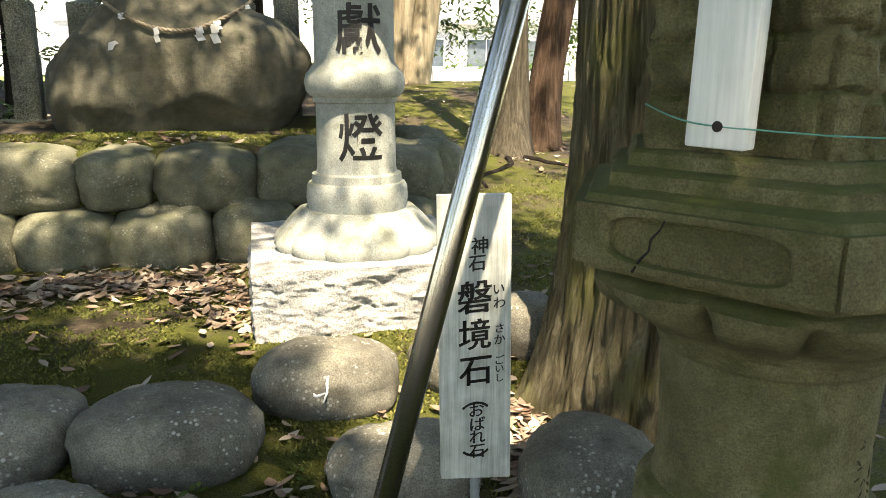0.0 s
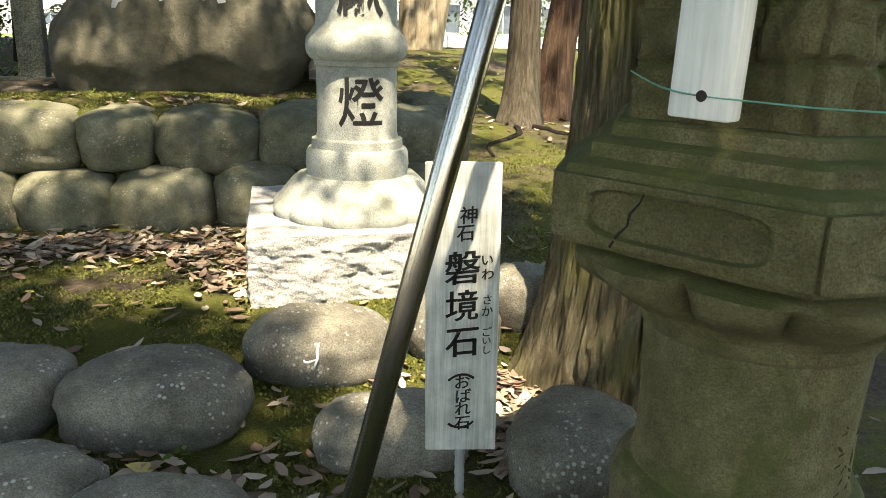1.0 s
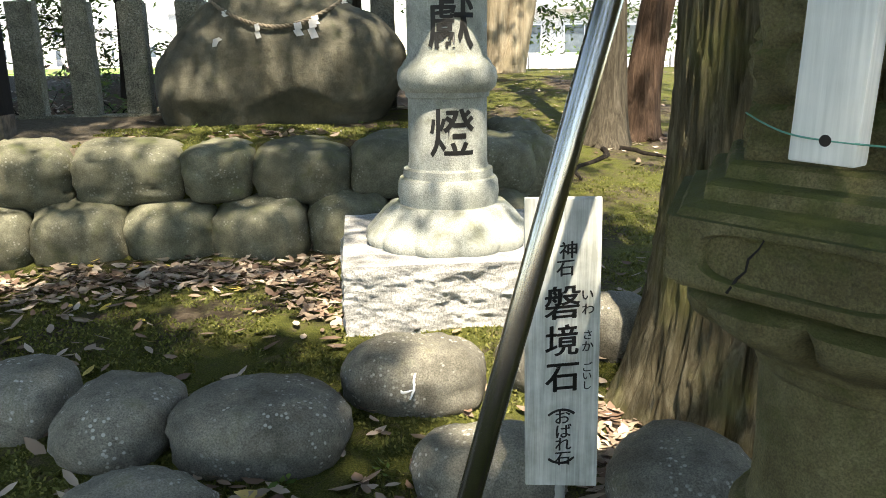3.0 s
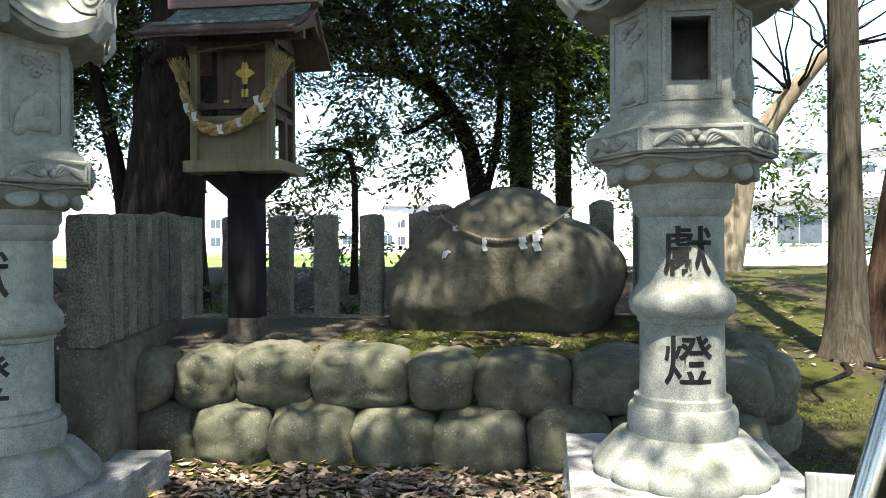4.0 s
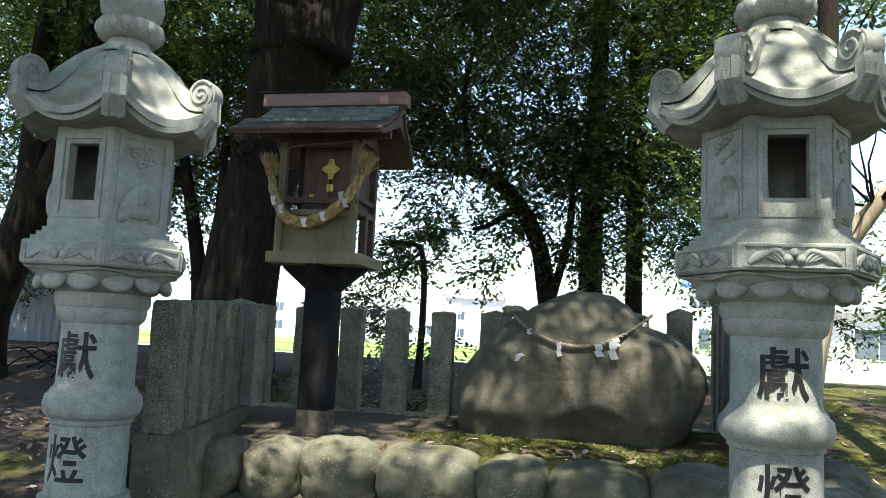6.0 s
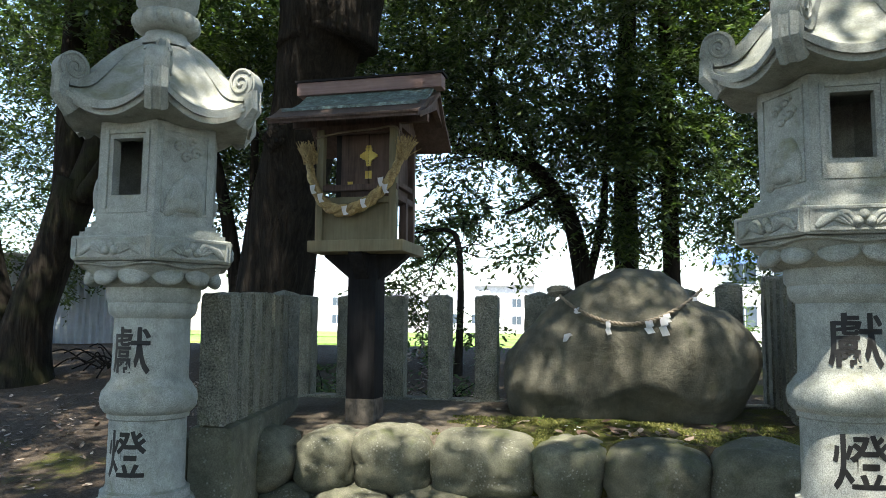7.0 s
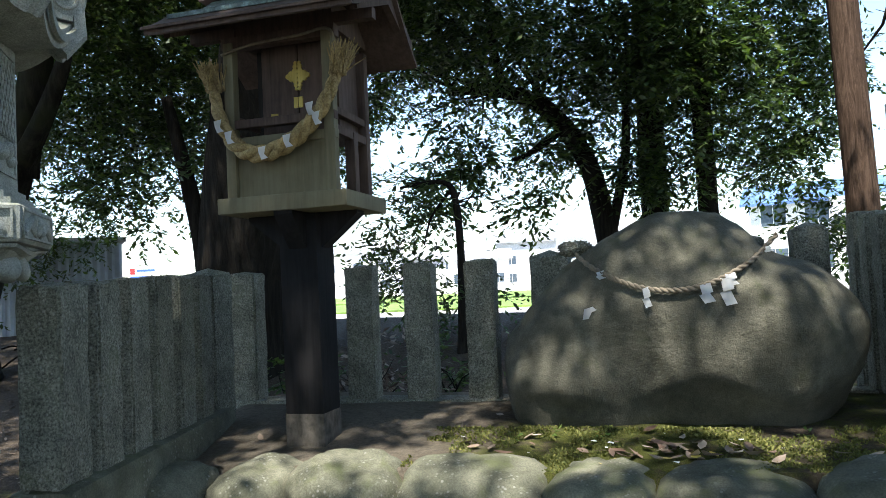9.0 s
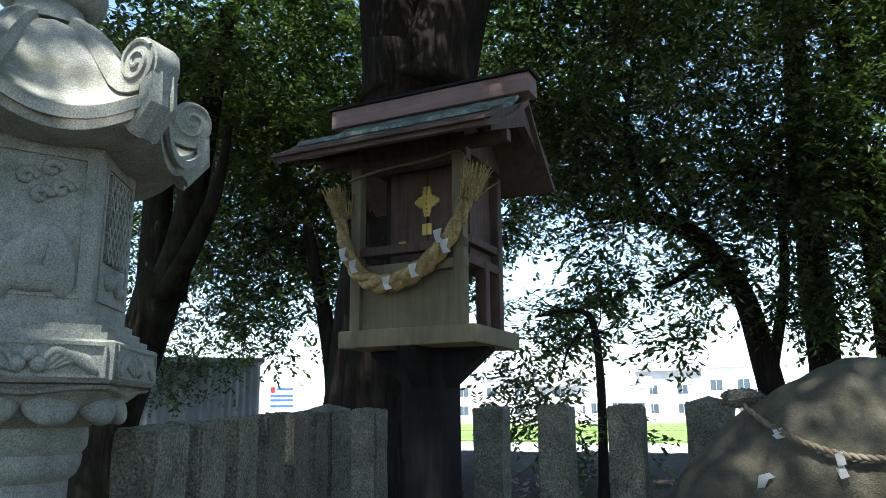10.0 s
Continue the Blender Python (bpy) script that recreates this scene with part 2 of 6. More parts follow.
def ground_material():
    """Moss over dark soil near the shrine, pale gravel far off."""
    m, nt, b, g = material("mossy_ground", 0.95, 0, 0.2)
    tc = nt.nodes.new("ShaderNodeTexCoord")
    pos = tc.outputs["Object"]
    sx = nt.nodes.new("ShaderNodeSeparateXYZ")
    nt.links.new(pos, sx.inputs[0])
    n1, n2, n3 = noise_tex(nt, pos, 1.3, 6, 0.65, 0.3), noise_tex(nt, pos, 45, 6, 0.75), noise_tex(nt, pos, 240, 3, 0.7)
    soil = ramp(nt, n2, [(0.3, (0.035, 0.026, 0.018)), (0.5, (0.075, 0.058, 0.042)), (0.7, (0.15, 0.122, 0.09))])
    moss = ramp(nt, n3, [(0.3, (0.03, 0.04, 0.007)), (0.5, (0.08, 0.09, 0.017)), (0.7, (0.165, 0.165, 0.038))])
    thatch = ramp(nt, n3, [(0.3, (0.05, 0.038, 0.022)), (0.7, (0.19, 0.15, 0.095))])
    moss = mixc(nt, calc(nt, "MULTIPLY", steps(nt, noise_tex(nt, pos, 9.0, 8, 0.75, 0.6), 0.5, 0.66), 0.75), moss, thatch)
    # bare trodden earth along the top of the terrace near the shrine
    bare = calc(nt, "MULTIPLY", steps(nt, sx.outputs[0], 0.05, -0.5), steps(nt, sx.outputs[1], 0.95, 1.15))
    bare = calc(nt, "MULTIPLY", bare, calc(nt, "MULTIPLY", steps(nt, sx.outputs[0], -1.9, -1.5), steps(nt, sx.outputs[1], 3.2, 2.4)))
    bare = calc(nt, "MAXIMUM", bare, steps(nt, calc(nt, "ADD", sx.outputs[1], calc(nt, "MULTIPLY", n1, 1.6)), -1.3, -1.9))
    far_left = calc(nt, "MULTIPLY", steps(nt, sx.outputs[0], -1.6, -2.4), 0.16)
    behind = calc(nt, "MULTIPLY", calc(nt, "MULTIPLY", steps(nt, sx.outputs[1], 2.2, 2.6), steps(nt, sx.outputs[0], 2.2, 1.4)), 0.2)
    n1 = calc(nt, "SUBTRACT", calc(nt, "SUBTRACT", n1, far_left), behind)
    mk = calc(nt, "SUBTRACT", calc(nt, "ADD", n1, calc(nt, "MULTIPLY", n2, 0.22)), calc(nt, "MULTIPLY", bare, 0.3))
    col = mixc(nt, steps(nt, mk, 0.50, 0.62), soil, moss)
    dirt = ramp(nt, n2, [(0.3, (0.11, 0.093, 0.07)), (0.7, (0.23, 0.198, 0.152))])
    col = mixc(nt, calc(nt, "MULTIPLY", bare, 0.8), col, dirt)
    gravel = ramp(nt, n2, [(0.3, (0.42, 0.40, 0.36)), (0.7, (0.55, 0.53, 0.49))])
    col = mixc(nt, steps(nt, sx.outputs[1], 10.0, 11.5), col, gravel)
    nt.links.new(col, b.inputs["Base Color"])
    bump(nt, b, calc(nt, "ADD", n2, calc(nt, "MULTIPLY", n3, 0.4)), 0.95, 0.03)
    return m


GROUND = ground_material()

# ---- building helpers ----


def thing(name, m, label, category, group="", kind=""):
    ob = new(name)
    ob.empty_display_size = 0.1
    ob.matrix_world = m
    return tagged(ob, label, category, group, kind)


def finish(me, mat, smooth):
    me.materials.append(mat)
    if smooth:
        me.polygons.foreach_set("use_smooth", [True] * len(me.polygons))
        if smooth is not True:
            me.set_sharp_from_angle(angle=radians(smooth))


def part(name, bm, mat, parent=None, label="", smooth=30, m=None):
    me = bpy.data.meshes.new(name)
    bmesh.ops.recalc_face_normals(bm, faces=bm.faces[:])
    bm.to_mesh(me)
    bm.free()
    finish(me, mat, smooth)
    ob = new(name, me)
    ob.parent = parent
    if m is not None:
        ob.matrix_basis = m
    if label:
        ob["label"] = label
    return ob


def raw(name, verts, faces, mat, parent=None, smooth=False, m=None):
    """A mesh straight from arrays of vertices and quads."""
    me = bpy.data.meshes.new(name)
    verts, faces = np.asarray(verts, np.float32), np.asarray(faces, np.int32)
    k = faces.shape[1]
    me.vertices.add(len(verts))
    me.vertices.foreach_set("co", verts.ravel())
    me.loops.add(faces.size)
    me.loops.foreach_set("vertex_index", faces.ravel())
    me.polygons.add(len(faces))
    me.polygons.foreach_set("loop_start", np.arange(0, faces.size, k, dtype=np.int32))
    me.update(calc_edges=True)
    finish(me, mat, smooth)
    ob = new(name, me)
    ob.parent = parent
    if m is not None:
        ob.matrix_basis = m
    return ob


def box(bm, x0, x1, y0, y1, z0, z1, bevel=0.0, m=None):
    c = Vector(((x0 + x1) / 2, (y0 + y1) / 2, (z0 + z1) / 2))
    mm = Matrix.Translation(c) @ Matrix.Diagonal((x1 - x0, y1 - y0, z1 - z0, 1))
    if m is not None:
        mm = m @ mm
    r = bmesh.ops.create_cube(bm, size=1, matrix=mm)
    if bevel:
        es = list({e for v in r["verts"] for e in v.link_edges})
        bmesh.ops.bevel(bm, geom=es, offset=bevel, segments=2, affect="EDGES", profile=0.6)
    return bm


def boxed(*args, **kw):
    return box(bmesh.new(), *args, **kw)


def lathe(bm, prof, n=48, shape=None, z0=0.0, closed=True):
    """Revolve (radius, z) pairs; shape(angle, radius, z) may change the radius and z."""
    rings = []
    for r, z in prof:
        ring = []
        for i in range(n):
            an = 2 * math.pi * i / n
            rr, zz = shape(an, r, z) if shape else (r, z)
            ring.append(bm.verts.new((rr * math.cos(an), rr * math.sin(an), zz + z0)))
        rings.append(ring)
    for lo, hi in zip(rings, rings[1:]):
        for i in range(n):
            bm.faces.new((lo[i], lo[(i + 1) % n], hi[(i + 1) % n], hi[i]))
    if closed:
        bm.faces.new(rings[0][::-1])
        bm.faces.new(rings[-1])
    return bm


def sweep(bm, pts, radii, n=10, twist=0.0, wobble=0.0, seed=0):
    """A tapered tube along points."""
    pts = [Vector(p) for p in pts]
    rnd = random.Random(seed)
    rings, side = [], None
    for i, p in enumerate(pts):
        d = (pts[min(i + 1, len(pts) - 1)] - pts[max(i - 1, 0)]).normalized()
        if side is None:
            side = d.orthogonal().normalized()
        side = (side - d * side.dot(d)).normalized()
        up = d.cross(side)
        ring = []
        for j in range(n):
            an = 2 * math.pi * j / n + twist * i
            r = radii[i] if isinstance(radii, (list, tuple)) else radii
            r *= 1 + wobble * (rnd.random() - 0.5)
            ring.append(bm.verts.new(p + (side * math.cos(an) + up * math.sin(an)) * r))
        rings.append(ring)
    for lo, hi in zip(rings, rings[1:]):
        for j in range(n):
            bm.faces.new((lo[j], lo[(j + 1) % n], hi[(j + 1) % n], hi[j]))
    bm.faces.new(rings[0][::-1])
    bm.faces.new(rings[-1])
    return bm


def smooth_path(pts, k=6):
    """Points of a spline through pts."""
    out, ps = [], [Vector(p) for p in pts]
    for i in range(len(ps) - 1):
        p0, p1, p2, p3 = ps[max(i - 1, 0)], ps[i], ps[i + 1], ps[min(i + 2, len(ps) - 1)]
        for j in range(k):
            t = j / k
            out.append(0.5 * ((2 * p1) + (p2 - p0) * t + (2 * p0 - 5 * p1 + 4 * p2 - p3) * t * t + (3 * p1 - p0 - 3 * p2 + p3) * t**3))
    return out + [ps[-1]]


def blob(sx, sy, sz, seed, power=2.6, rough=0.06, sub=4, fine=0.012):
    """A worn stone: a rounded block with lumps."""
    bm = bmesh.new()
    bmesh.ops.create_icosphere(bm, subdivisions=sub, radius=1)
    off = Vector((seed * 7.31, seed * 3.17, seed * 1.7))
    for v in bm.verts:
        c = v.co.normalized()
        k = (abs(c.x) ** power + abs(c.y) ** power + abs(c.z) ** power) ** (-1 / power)
        p = c * k
        lump = 1 + rough * 2 * noise.noise(p * 1.1 + off) + rough * noise.noise(p * 2.7 + off)
        v.co = Vector((p.x * sx, p.y * sy, p.z * sz)) * lump + c * fine * noise.noise(p * 7 + off) * 2
    return bm


def leaves(name, centres, radii, per, size, mat, parent=None, seed=1, droop=0.5, flat=0.75, aspect=0.42, m=None, run=9):
    """Clumps of twigs round centres, each twig with two ranks of pointed leaves."""
    rng = np.random.default_rng(seed)
    tw = max(1, per // run)
    c = np.repeat(np.asarray(centres, float), tw, axis=0)
    r = np.repeat(np.asarray(radii, float), tw)
    n = len(c)
    d = rng.normal(size=(n, 3))
    d /= np.linalg.norm(d, axis=1)[:, None]
    start = c + d * (r * rng.random(n) ** 0.5 * 0.75)[:, None] * np.array([1, 1, flat])
    way = d * np.array([1, 1, 0.45]) + rng.normal(size=(n, 3)) * 0.45
    way[:, 2] -= droop * 0.5
    way /= np.linalg.norm(way, axis=1)[:, None]
    span = size * run * 0.36 * rng.uniform(0.7, 1.25, n)
    k = np.tile(np.arange(run), n)
    way, start, span = (np.repeat(q, run, axis=0) for q in (way, start, span))
    t = (k + 0.5) / run
    n = len(k)
    p = start + way * (span * t)[:, None]
    p[:, 2] -= 0.25 * span * t * t
    side = np.cross(way, np.array([0, 0, 1.0])) + rng.normal(size=(n, 3)) * 0.18
    side /= np.linalg.norm(side, axis=1)[:, None] + 1e-6
    ax = way * 0.75 + side * np.where(k % 2, 1.0, -1.0)[:, None] + rng.normal(size=(n, 3)) * 0.3
    ax[:, 2] -= droop * 0.45
    ax /= np.linalg.norm(ax, axis=1)[:, None]
    sd = np.cross(ax, rng.normal(size=(n, 3)) * 0.45 + np.array([0, 0, 1.0]))
    sd /= np.linalg.norm(sd, axis=1)[:, None] + 1e-6
    ln = (size * rng.uniform(0.65, 1.3, n))[:, None]
    nrm = np.cross(ax, sd)
    v = np.stack([p, p + ax * ln * 0.45 + sd * ln * aspect / 2 + nrm * ln * 0.06, p + ax * ln, p + ax * ln * 0.45 - sd * ln * aspect / 2 + nrm * ln * 0.06], 1).reshape(-1, 3)
    return raw(name, v, np.arange(4 * n).reshape(-1, 4), mat, parent, m=m)


def text_mesh(body, size, bold=0.0, brush=0.0):
    """Flat outline of written characters, centred, in the xz plane facing -y."""
    cu = bpy.data.curves.new("writing", "FONT")
    cu.body, cu.size, cu.align_x, cu.align_y = body, size, "CENTER", "CENTER"
    cu.offset, cu.resolution_u = bold, 3
    tmp = bpy.data.objects.new("writing", cu)
    scene.collection.objects.link(tmp)
    dg = bpy.context.evaluated_depsgraph_get()
    me = bpy.data.meshes.new_from_object(tmp.evaluated_get(dg))
    bpy.data.objects.remove(tmp)
    bm = bmesh.new()
    bm.from_mesh(me)
    bpy.data.meshes.remove(me)
    for v in bm.verts:
        v.co = Vector((v.co.x, 0, v.co.y))
    if brush:
        # a loaded brush: the same strokes laid again, a little aside
        for dx, dz in ((brush, brush * 0.3), (-brush, -brush * 0.3), (brush * 0.2, -brush * 0.8)):
            twin = bmesh.ops.duplicate(bm, geom=[f for f in bm.faces if not f.tag])["geom"]
            for q in twin:
                q.tag = True
                if isinstance(q, bmesh.types.BMVert):
                    q.co += Vector((dx, 0, dz))
    return bm


def smooth01(x, lo, hi):
    t = min(max((x - lo) / (hi - lo), 0.0), 1.0)
    return t * t * (3 - 2 * t)


def ground_z(u, v):
    """Height of the ground: low court, raised terrace behind the stone wall, rising moss bank beyond."""
    low = 0.0 + 0.13 * smooth01(v, -1.6, 0.2)
    bank = low + 0.27 * smooth01(v, 0.4, 3.0) + 0.48 * smooth01(v, 2.6, 6.5)
    bank -= 0.55 * smooth01(v, 9.2, 13.0)
    inside = smooth01(u, -1.8, -1.58) * (1 - smooth01(u, 1.75, 1.98)) * (1 - smooth01(v, 2.5, 3.2))
    terrace = 0.665 + 0.085 * smooth01(v, 1.15, 2.2)
    edge = 1.06 - 0.5 * (1 - smooth01(u, -1.55, -1.05))
    t = inside * smooth01(v, edge, edge + 0.14)
    z = bank * (1 - t) + terrace * t
    w = 1 - smooth01(v, 9, 14)
    return z + w * (0.022 * noise.noise(Vector((u * 1.7, v * 1.7, 0))) + 0.008 * noise.noise(Vector((u * 7, v * 7, 3))))

# ---- ground ----


def spaced(lo, hi, step, far):
    xs = list(np.arange(lo, hi + 1e-6, step))
    s, k = step, xs[-1]
    while k < far:
        s *= 1.35
        k += s
        xs.append(k)
    s, k = step, xs[0]
    while k > -far:
        s *= 1.35
        k -= s
        xs.insert(0, k)
    return xs


us, vs = spaced(-4.5, 4.5, 0.07, 700), spaced(-3.2, 9.0, 0.07, 900)
gv = [(u, v, ground_z(u, v)) for v in vs for u in us]
nu = len(us)
gf = [(j * nu + i, j * nu + i + 1, (j + 1) * nu + i + 1, (j + 1) * nu + i) for j in range(len(vs) - 1) for i in range(nu - 1)]
tagged(raw("ground", gv, gf, GROUND, smooth=True, m=PL), "moss and bare soil with leaf litter under the trees", "ground", kind="structure")


def on(u, v, dz=0.0, rz=0.0):
    return PL @ pose(u, v, ground_z(u, v) + dz, 0, 0, rz)


# ---- retaining wall of round stones ----
wall = thing("retaining_wall", PL, "low dry-stone retaining wall of two courses of rounded mossy stones", "stone wall", kind="structure")
rnd = random.Random(4)


def wall_v(z):
    return 0.90 + 0.36 * z


def wall_stones():
    top = [(-1.62, -1.40), (-1.40, -1.08), (-1.08, -0.78), (-0.78, -0.36), (-0.36, 0.15), (0.15, 0.49), (0.49, 0.97), (0.97, 1.45), (1.45, 1.92)]
    low = [(-1.6, -1.28), (-1.28, -0.94), (-0.94, -0.55), (-0.55, -0.12), (-0.12, 0.30), (0.30, 0.75), (0.75, 1.15), (1.15, 1.5), (1.5, 1.88)]
    k = 0
    for row, zc, hz in ((top, 0.54, 0.158), (low, 0.25, 0.185)):
        for u0, u1 in row:
            k += 1
            hu = (u1 - u0) / 2 * 1.05
            hz1 = hz * rnd.uniform(0.93, 1.06)
            bm = blob(hu, 0.2, hz1, k, power=3.3, rough=0.06, sub=4, fine=0.006)
            z = zc + rnd.uniform(-0.012, 0.012)
            v = wall_v(z) + 0.09 + rnd.uniform(-0.01, 0.015) - 0.5 * (1 - smooth01((u0 + u1) / 2, -1.55, -1.05))
            part("stone", bm, WALL_STONE, wall, smooth=True, m=pose((u0 + u1) / 2, v, z, 8, rnd.uniform(-3, 3), rnd.uniform(-4, 4)))
    for j, (u, v, z, s) in enumerate(((1.9, 1.3, 0.5, 0.21), (1.92, 1.75, 0.55, 0.2), (1.9, 1.38, 0.24, 0.22), (-1.7, 0.8, 0.42, 0.2), (-1.72, 1.15, 0.45, 0.2))):
        part("stone", blob(s * 0.9, s, s * 0.9, 30 + j, power=2.8, rough=0.05), WALL_STONE, wall, smooth=True, m=pose(u, v, z, 0, 0, 20 * j))


wall_stones()

# ---- border of river stones in the court ----
STONES = [  # x, y, half width, half depth, half height, turn
    (-1.10, 1.76, 0.16, 0.20, 0.15, 10), (-0.70, 1.79, 0.245, 0.195, 0.15, 6), (-0.335, 2.13, 0.225, 0.16, 0.16, 4),
    (-0.52, 1.33, 0.2, 0.13, 0.12, 4), (-0.86, 1.40, 0.19, 0.16, 0.13, 0), (-0.07, 1.73, 0.2, 0.13, 0.13, 12),
    (0.40, 1.70, 0.17, 0.2, 0.16, -10), (0.06, 2.28, 0.16, 0.14, 0.15, 0), (0.30, 2.52, 0.13, 0.13, 0.17, 0),
    (-1.47, 1.82, 0.17, 0.18, 0.14, 0), (-1.85, 1.78, 0.18, 0.17, 0.13, 14),
]
for k, (x, y, sx, sy, sz, turn) in enumerate(STONES):
    sz *= 0.8
    u, v = uv_of(x, y)
    st = part("border_stone", blob(sx, sy, sz, 50 + k, power=2.5, rough=0.05, fine=0.004), EDGE_STONE, smooth=True, m=pose(x, y, ground_z(u, v) + sz * 0.35, 0, 0, turn))
    tagged(st, "rounded dark grey river stone set in the mossy ground", "stone", "stones of the border")

# ---- pair of granite lanterns ----
HEX = 6


def hex_radius(an, circum):
    return circum * math.cos(math.pi / 6) / math.cos((an % (math.pi / 3)) - math.pi / 6)


def lantern_cap(L):
    """Six-sided roof with swept eaves, corner ridges and scrolls."""
    n, tn = 72, 16
    z_top, z_rim, R = 2.055, 1.745, 0.455

    def surf(an, t, under=False):
        d = abs((an % (math.pi / 3)) - math.pi / 6) / (math.pi / 6)
        lift = 0.085 * d**2.2
        r = hex_radius(an, R) * (0.22 + 0.78 * t) * (1 - 0.05 * (1 - d**2) * t)
        if under:
            return r * 0.985, 1.69 + (z_rim - 0.055 - 1.69 + lift) * t**2.2
        z = z_rim + (z_top - z_rim) * (1 - t) ** 1.0 + 0.06 * math.sin(math.pi * min(t / 0.7, 1)) * (1 - 0.4 * d) - 0.05 * math.sin(math.pi * t) * t + lift * t**3
        return r, z

    bm = bmesh.new()
    rings = []
    ts = [(i / tn, False) for i in range(tn + 1)] + [(1 - i / 8, True) for i in range(9)]
    for t, under in ts:
        ring = []
        for i in range(n):
            an = 2 * math.pi * i / n
            r, z = surf(an, t, under)
            ring.append(bm.verts.new((r * math.cos(an), r * math.sin(an), z)))
        rings.append(ring)
    for lo, hi in zip(rings, rings[1:]):
        for i in range(n):
            bm.faces.new((lo[i], lo[(i + 1) % n], hi[(i + 1) % n], hi[i]))
    bm.faces.new(rings[0][::-1])
    bm.faces.new(rings[-1])
    cap = part("roof", bm, GRANITE, L, smooth=40)
    # rim groove strip below the edge
    bm = bmesh.new()
    pts = []
    for i in range(n + 1):
        an = 2 * math.pi * i / n
        r, z = surf(an, 1.0)
        pts.append((an, r, z))
    for (a0, r0, z0), (a1, r1, z1) in zip(pts, pts[1:]):
        q = [bm.verts.new((r * math.cos(an), r * math.sin(an), z)) for an, r, z in ((a0, r0 + 0.006, z0 - 0.012), (a1, r1 + 0.006, z1 - 0.012), (a1, r1 + 0.004, z1 - 0.034), (a0, r0 + 0.004, z0 - 0.034))]
        bm.faces.new(q)
    bmesh.ops.remove_doubles(bm, verts=bm.verts[:], dist=0.0005)
    bmesh.ops.solidify(bm, geom=bm.faces[:], thickness=0.012)
    part("rim", bm, GRANITE, cap, smooth=30)
    for k in range(6):
        an = k * math.pi / 3
        turn = pose(0, 0, 0, 0, 0, 60 * k)
        bm = bmesh.new()
        path = []
        for i in range(13):
            t = i / 12
            r, z = surf(an, t)
            path.append((r, z + 0.012))
        path += [(path[-1][0] + 0.004, path[-1][1] - 0.06), (path[-1][0] - 0.055, path[-1][1] - 0.125)]
        sect = [(-0.05, -0.03), (-0.046, 0.012), (-0.02, 0.026), (-0.012, 0.016), (0.012, 0.016), (0.02, 0.026), (0.046, 0.012), (0.05, -0.03)]
        rings = []
        for i, (r, z) in enumerate(path):
            r0, z0 = path[max(i - 1, 0)]
            r1, z1 = path[min(i + 1, len(path) - 1)]
            nx, nz = -(z1 - z0), (r1 - r0)
            ln = math.hypot(nx, nz)
            nx, nz = nx / ln, nz / ln
            w = 0.5 + 0.46 * min(i / 9, 1)
            rings.append([bm.verts.new((r + nx * h * w, s * w, z + nz * h * w)) for s, h in sect])
        for lo, hi in zip(rings, rings[1:]):
            for j in range(len(sect)):
                bm.faces.new((lo[j], lo[(j + 1) % len(sect)], hi[(j + 1) % len(sect)], hi[j]))
        bm.faces.new(rings[0]), bm.faces.new(rings[-1])
        ridge = part("ridge", bm, GRANITE, cap, smooth=35, m=turn)
        # scroll at the ridge's end
        r, z = surf(an, 1.0)
        bm = bmesh.new()
        c = Vector((r - 0.044, 0, z + 0.05))
        ring_pts = [c + Vector((0.064 * math.cos(q), 0, 0.064 * math.sin(q))) for q in np.linspace(0, 2 * math.pi, 25)[:-1]]
        lo = [bm.verts.new(p + Vector((0, -0.047, 0))) for p in ring_pts]
        hi = [bm.verts.new(p + Vector((0, 0.047, 0))) for p in ring_pts]
        for j in range(24):
            bm.faces.new((lo[j], lo[(j + 1) % 24], hi[(j + 1) % 24], hi[j]))
        bm.faces.new(lo[::-1]), bm.faces.new(hi)
        bmesh.ops.bevel(bm, geom=[e for e in bm.edges if len(e.link_faces) == 2 and any(len(f.verts) > 10 for f in e.link_faces)], offset=0.008, segments=2, affect="EDGES")
        for side in (-1, 1):
            sp = []
            for q in np.linspace(0, 3.6 * math.pi, 34):
                rr = 0.056 - 0.014 * q / math.pi
                sp.append(c + Vector((rr * math.cos(q + 0.6), side * 0.048, rr * math.sin(q + 0.6))))
            sweep(bm, sp, 0.0062, n=6)
        part("scroll", bm, GRANITE, cap, smooth=40, m=turn)
    return cap


def petals(count, amp):
    def shape(an, r, z):
        return r * (1 + amp * abs(math.sin(count * an / 2)) ** 0.7 - amp * 0.5), z
    return shape


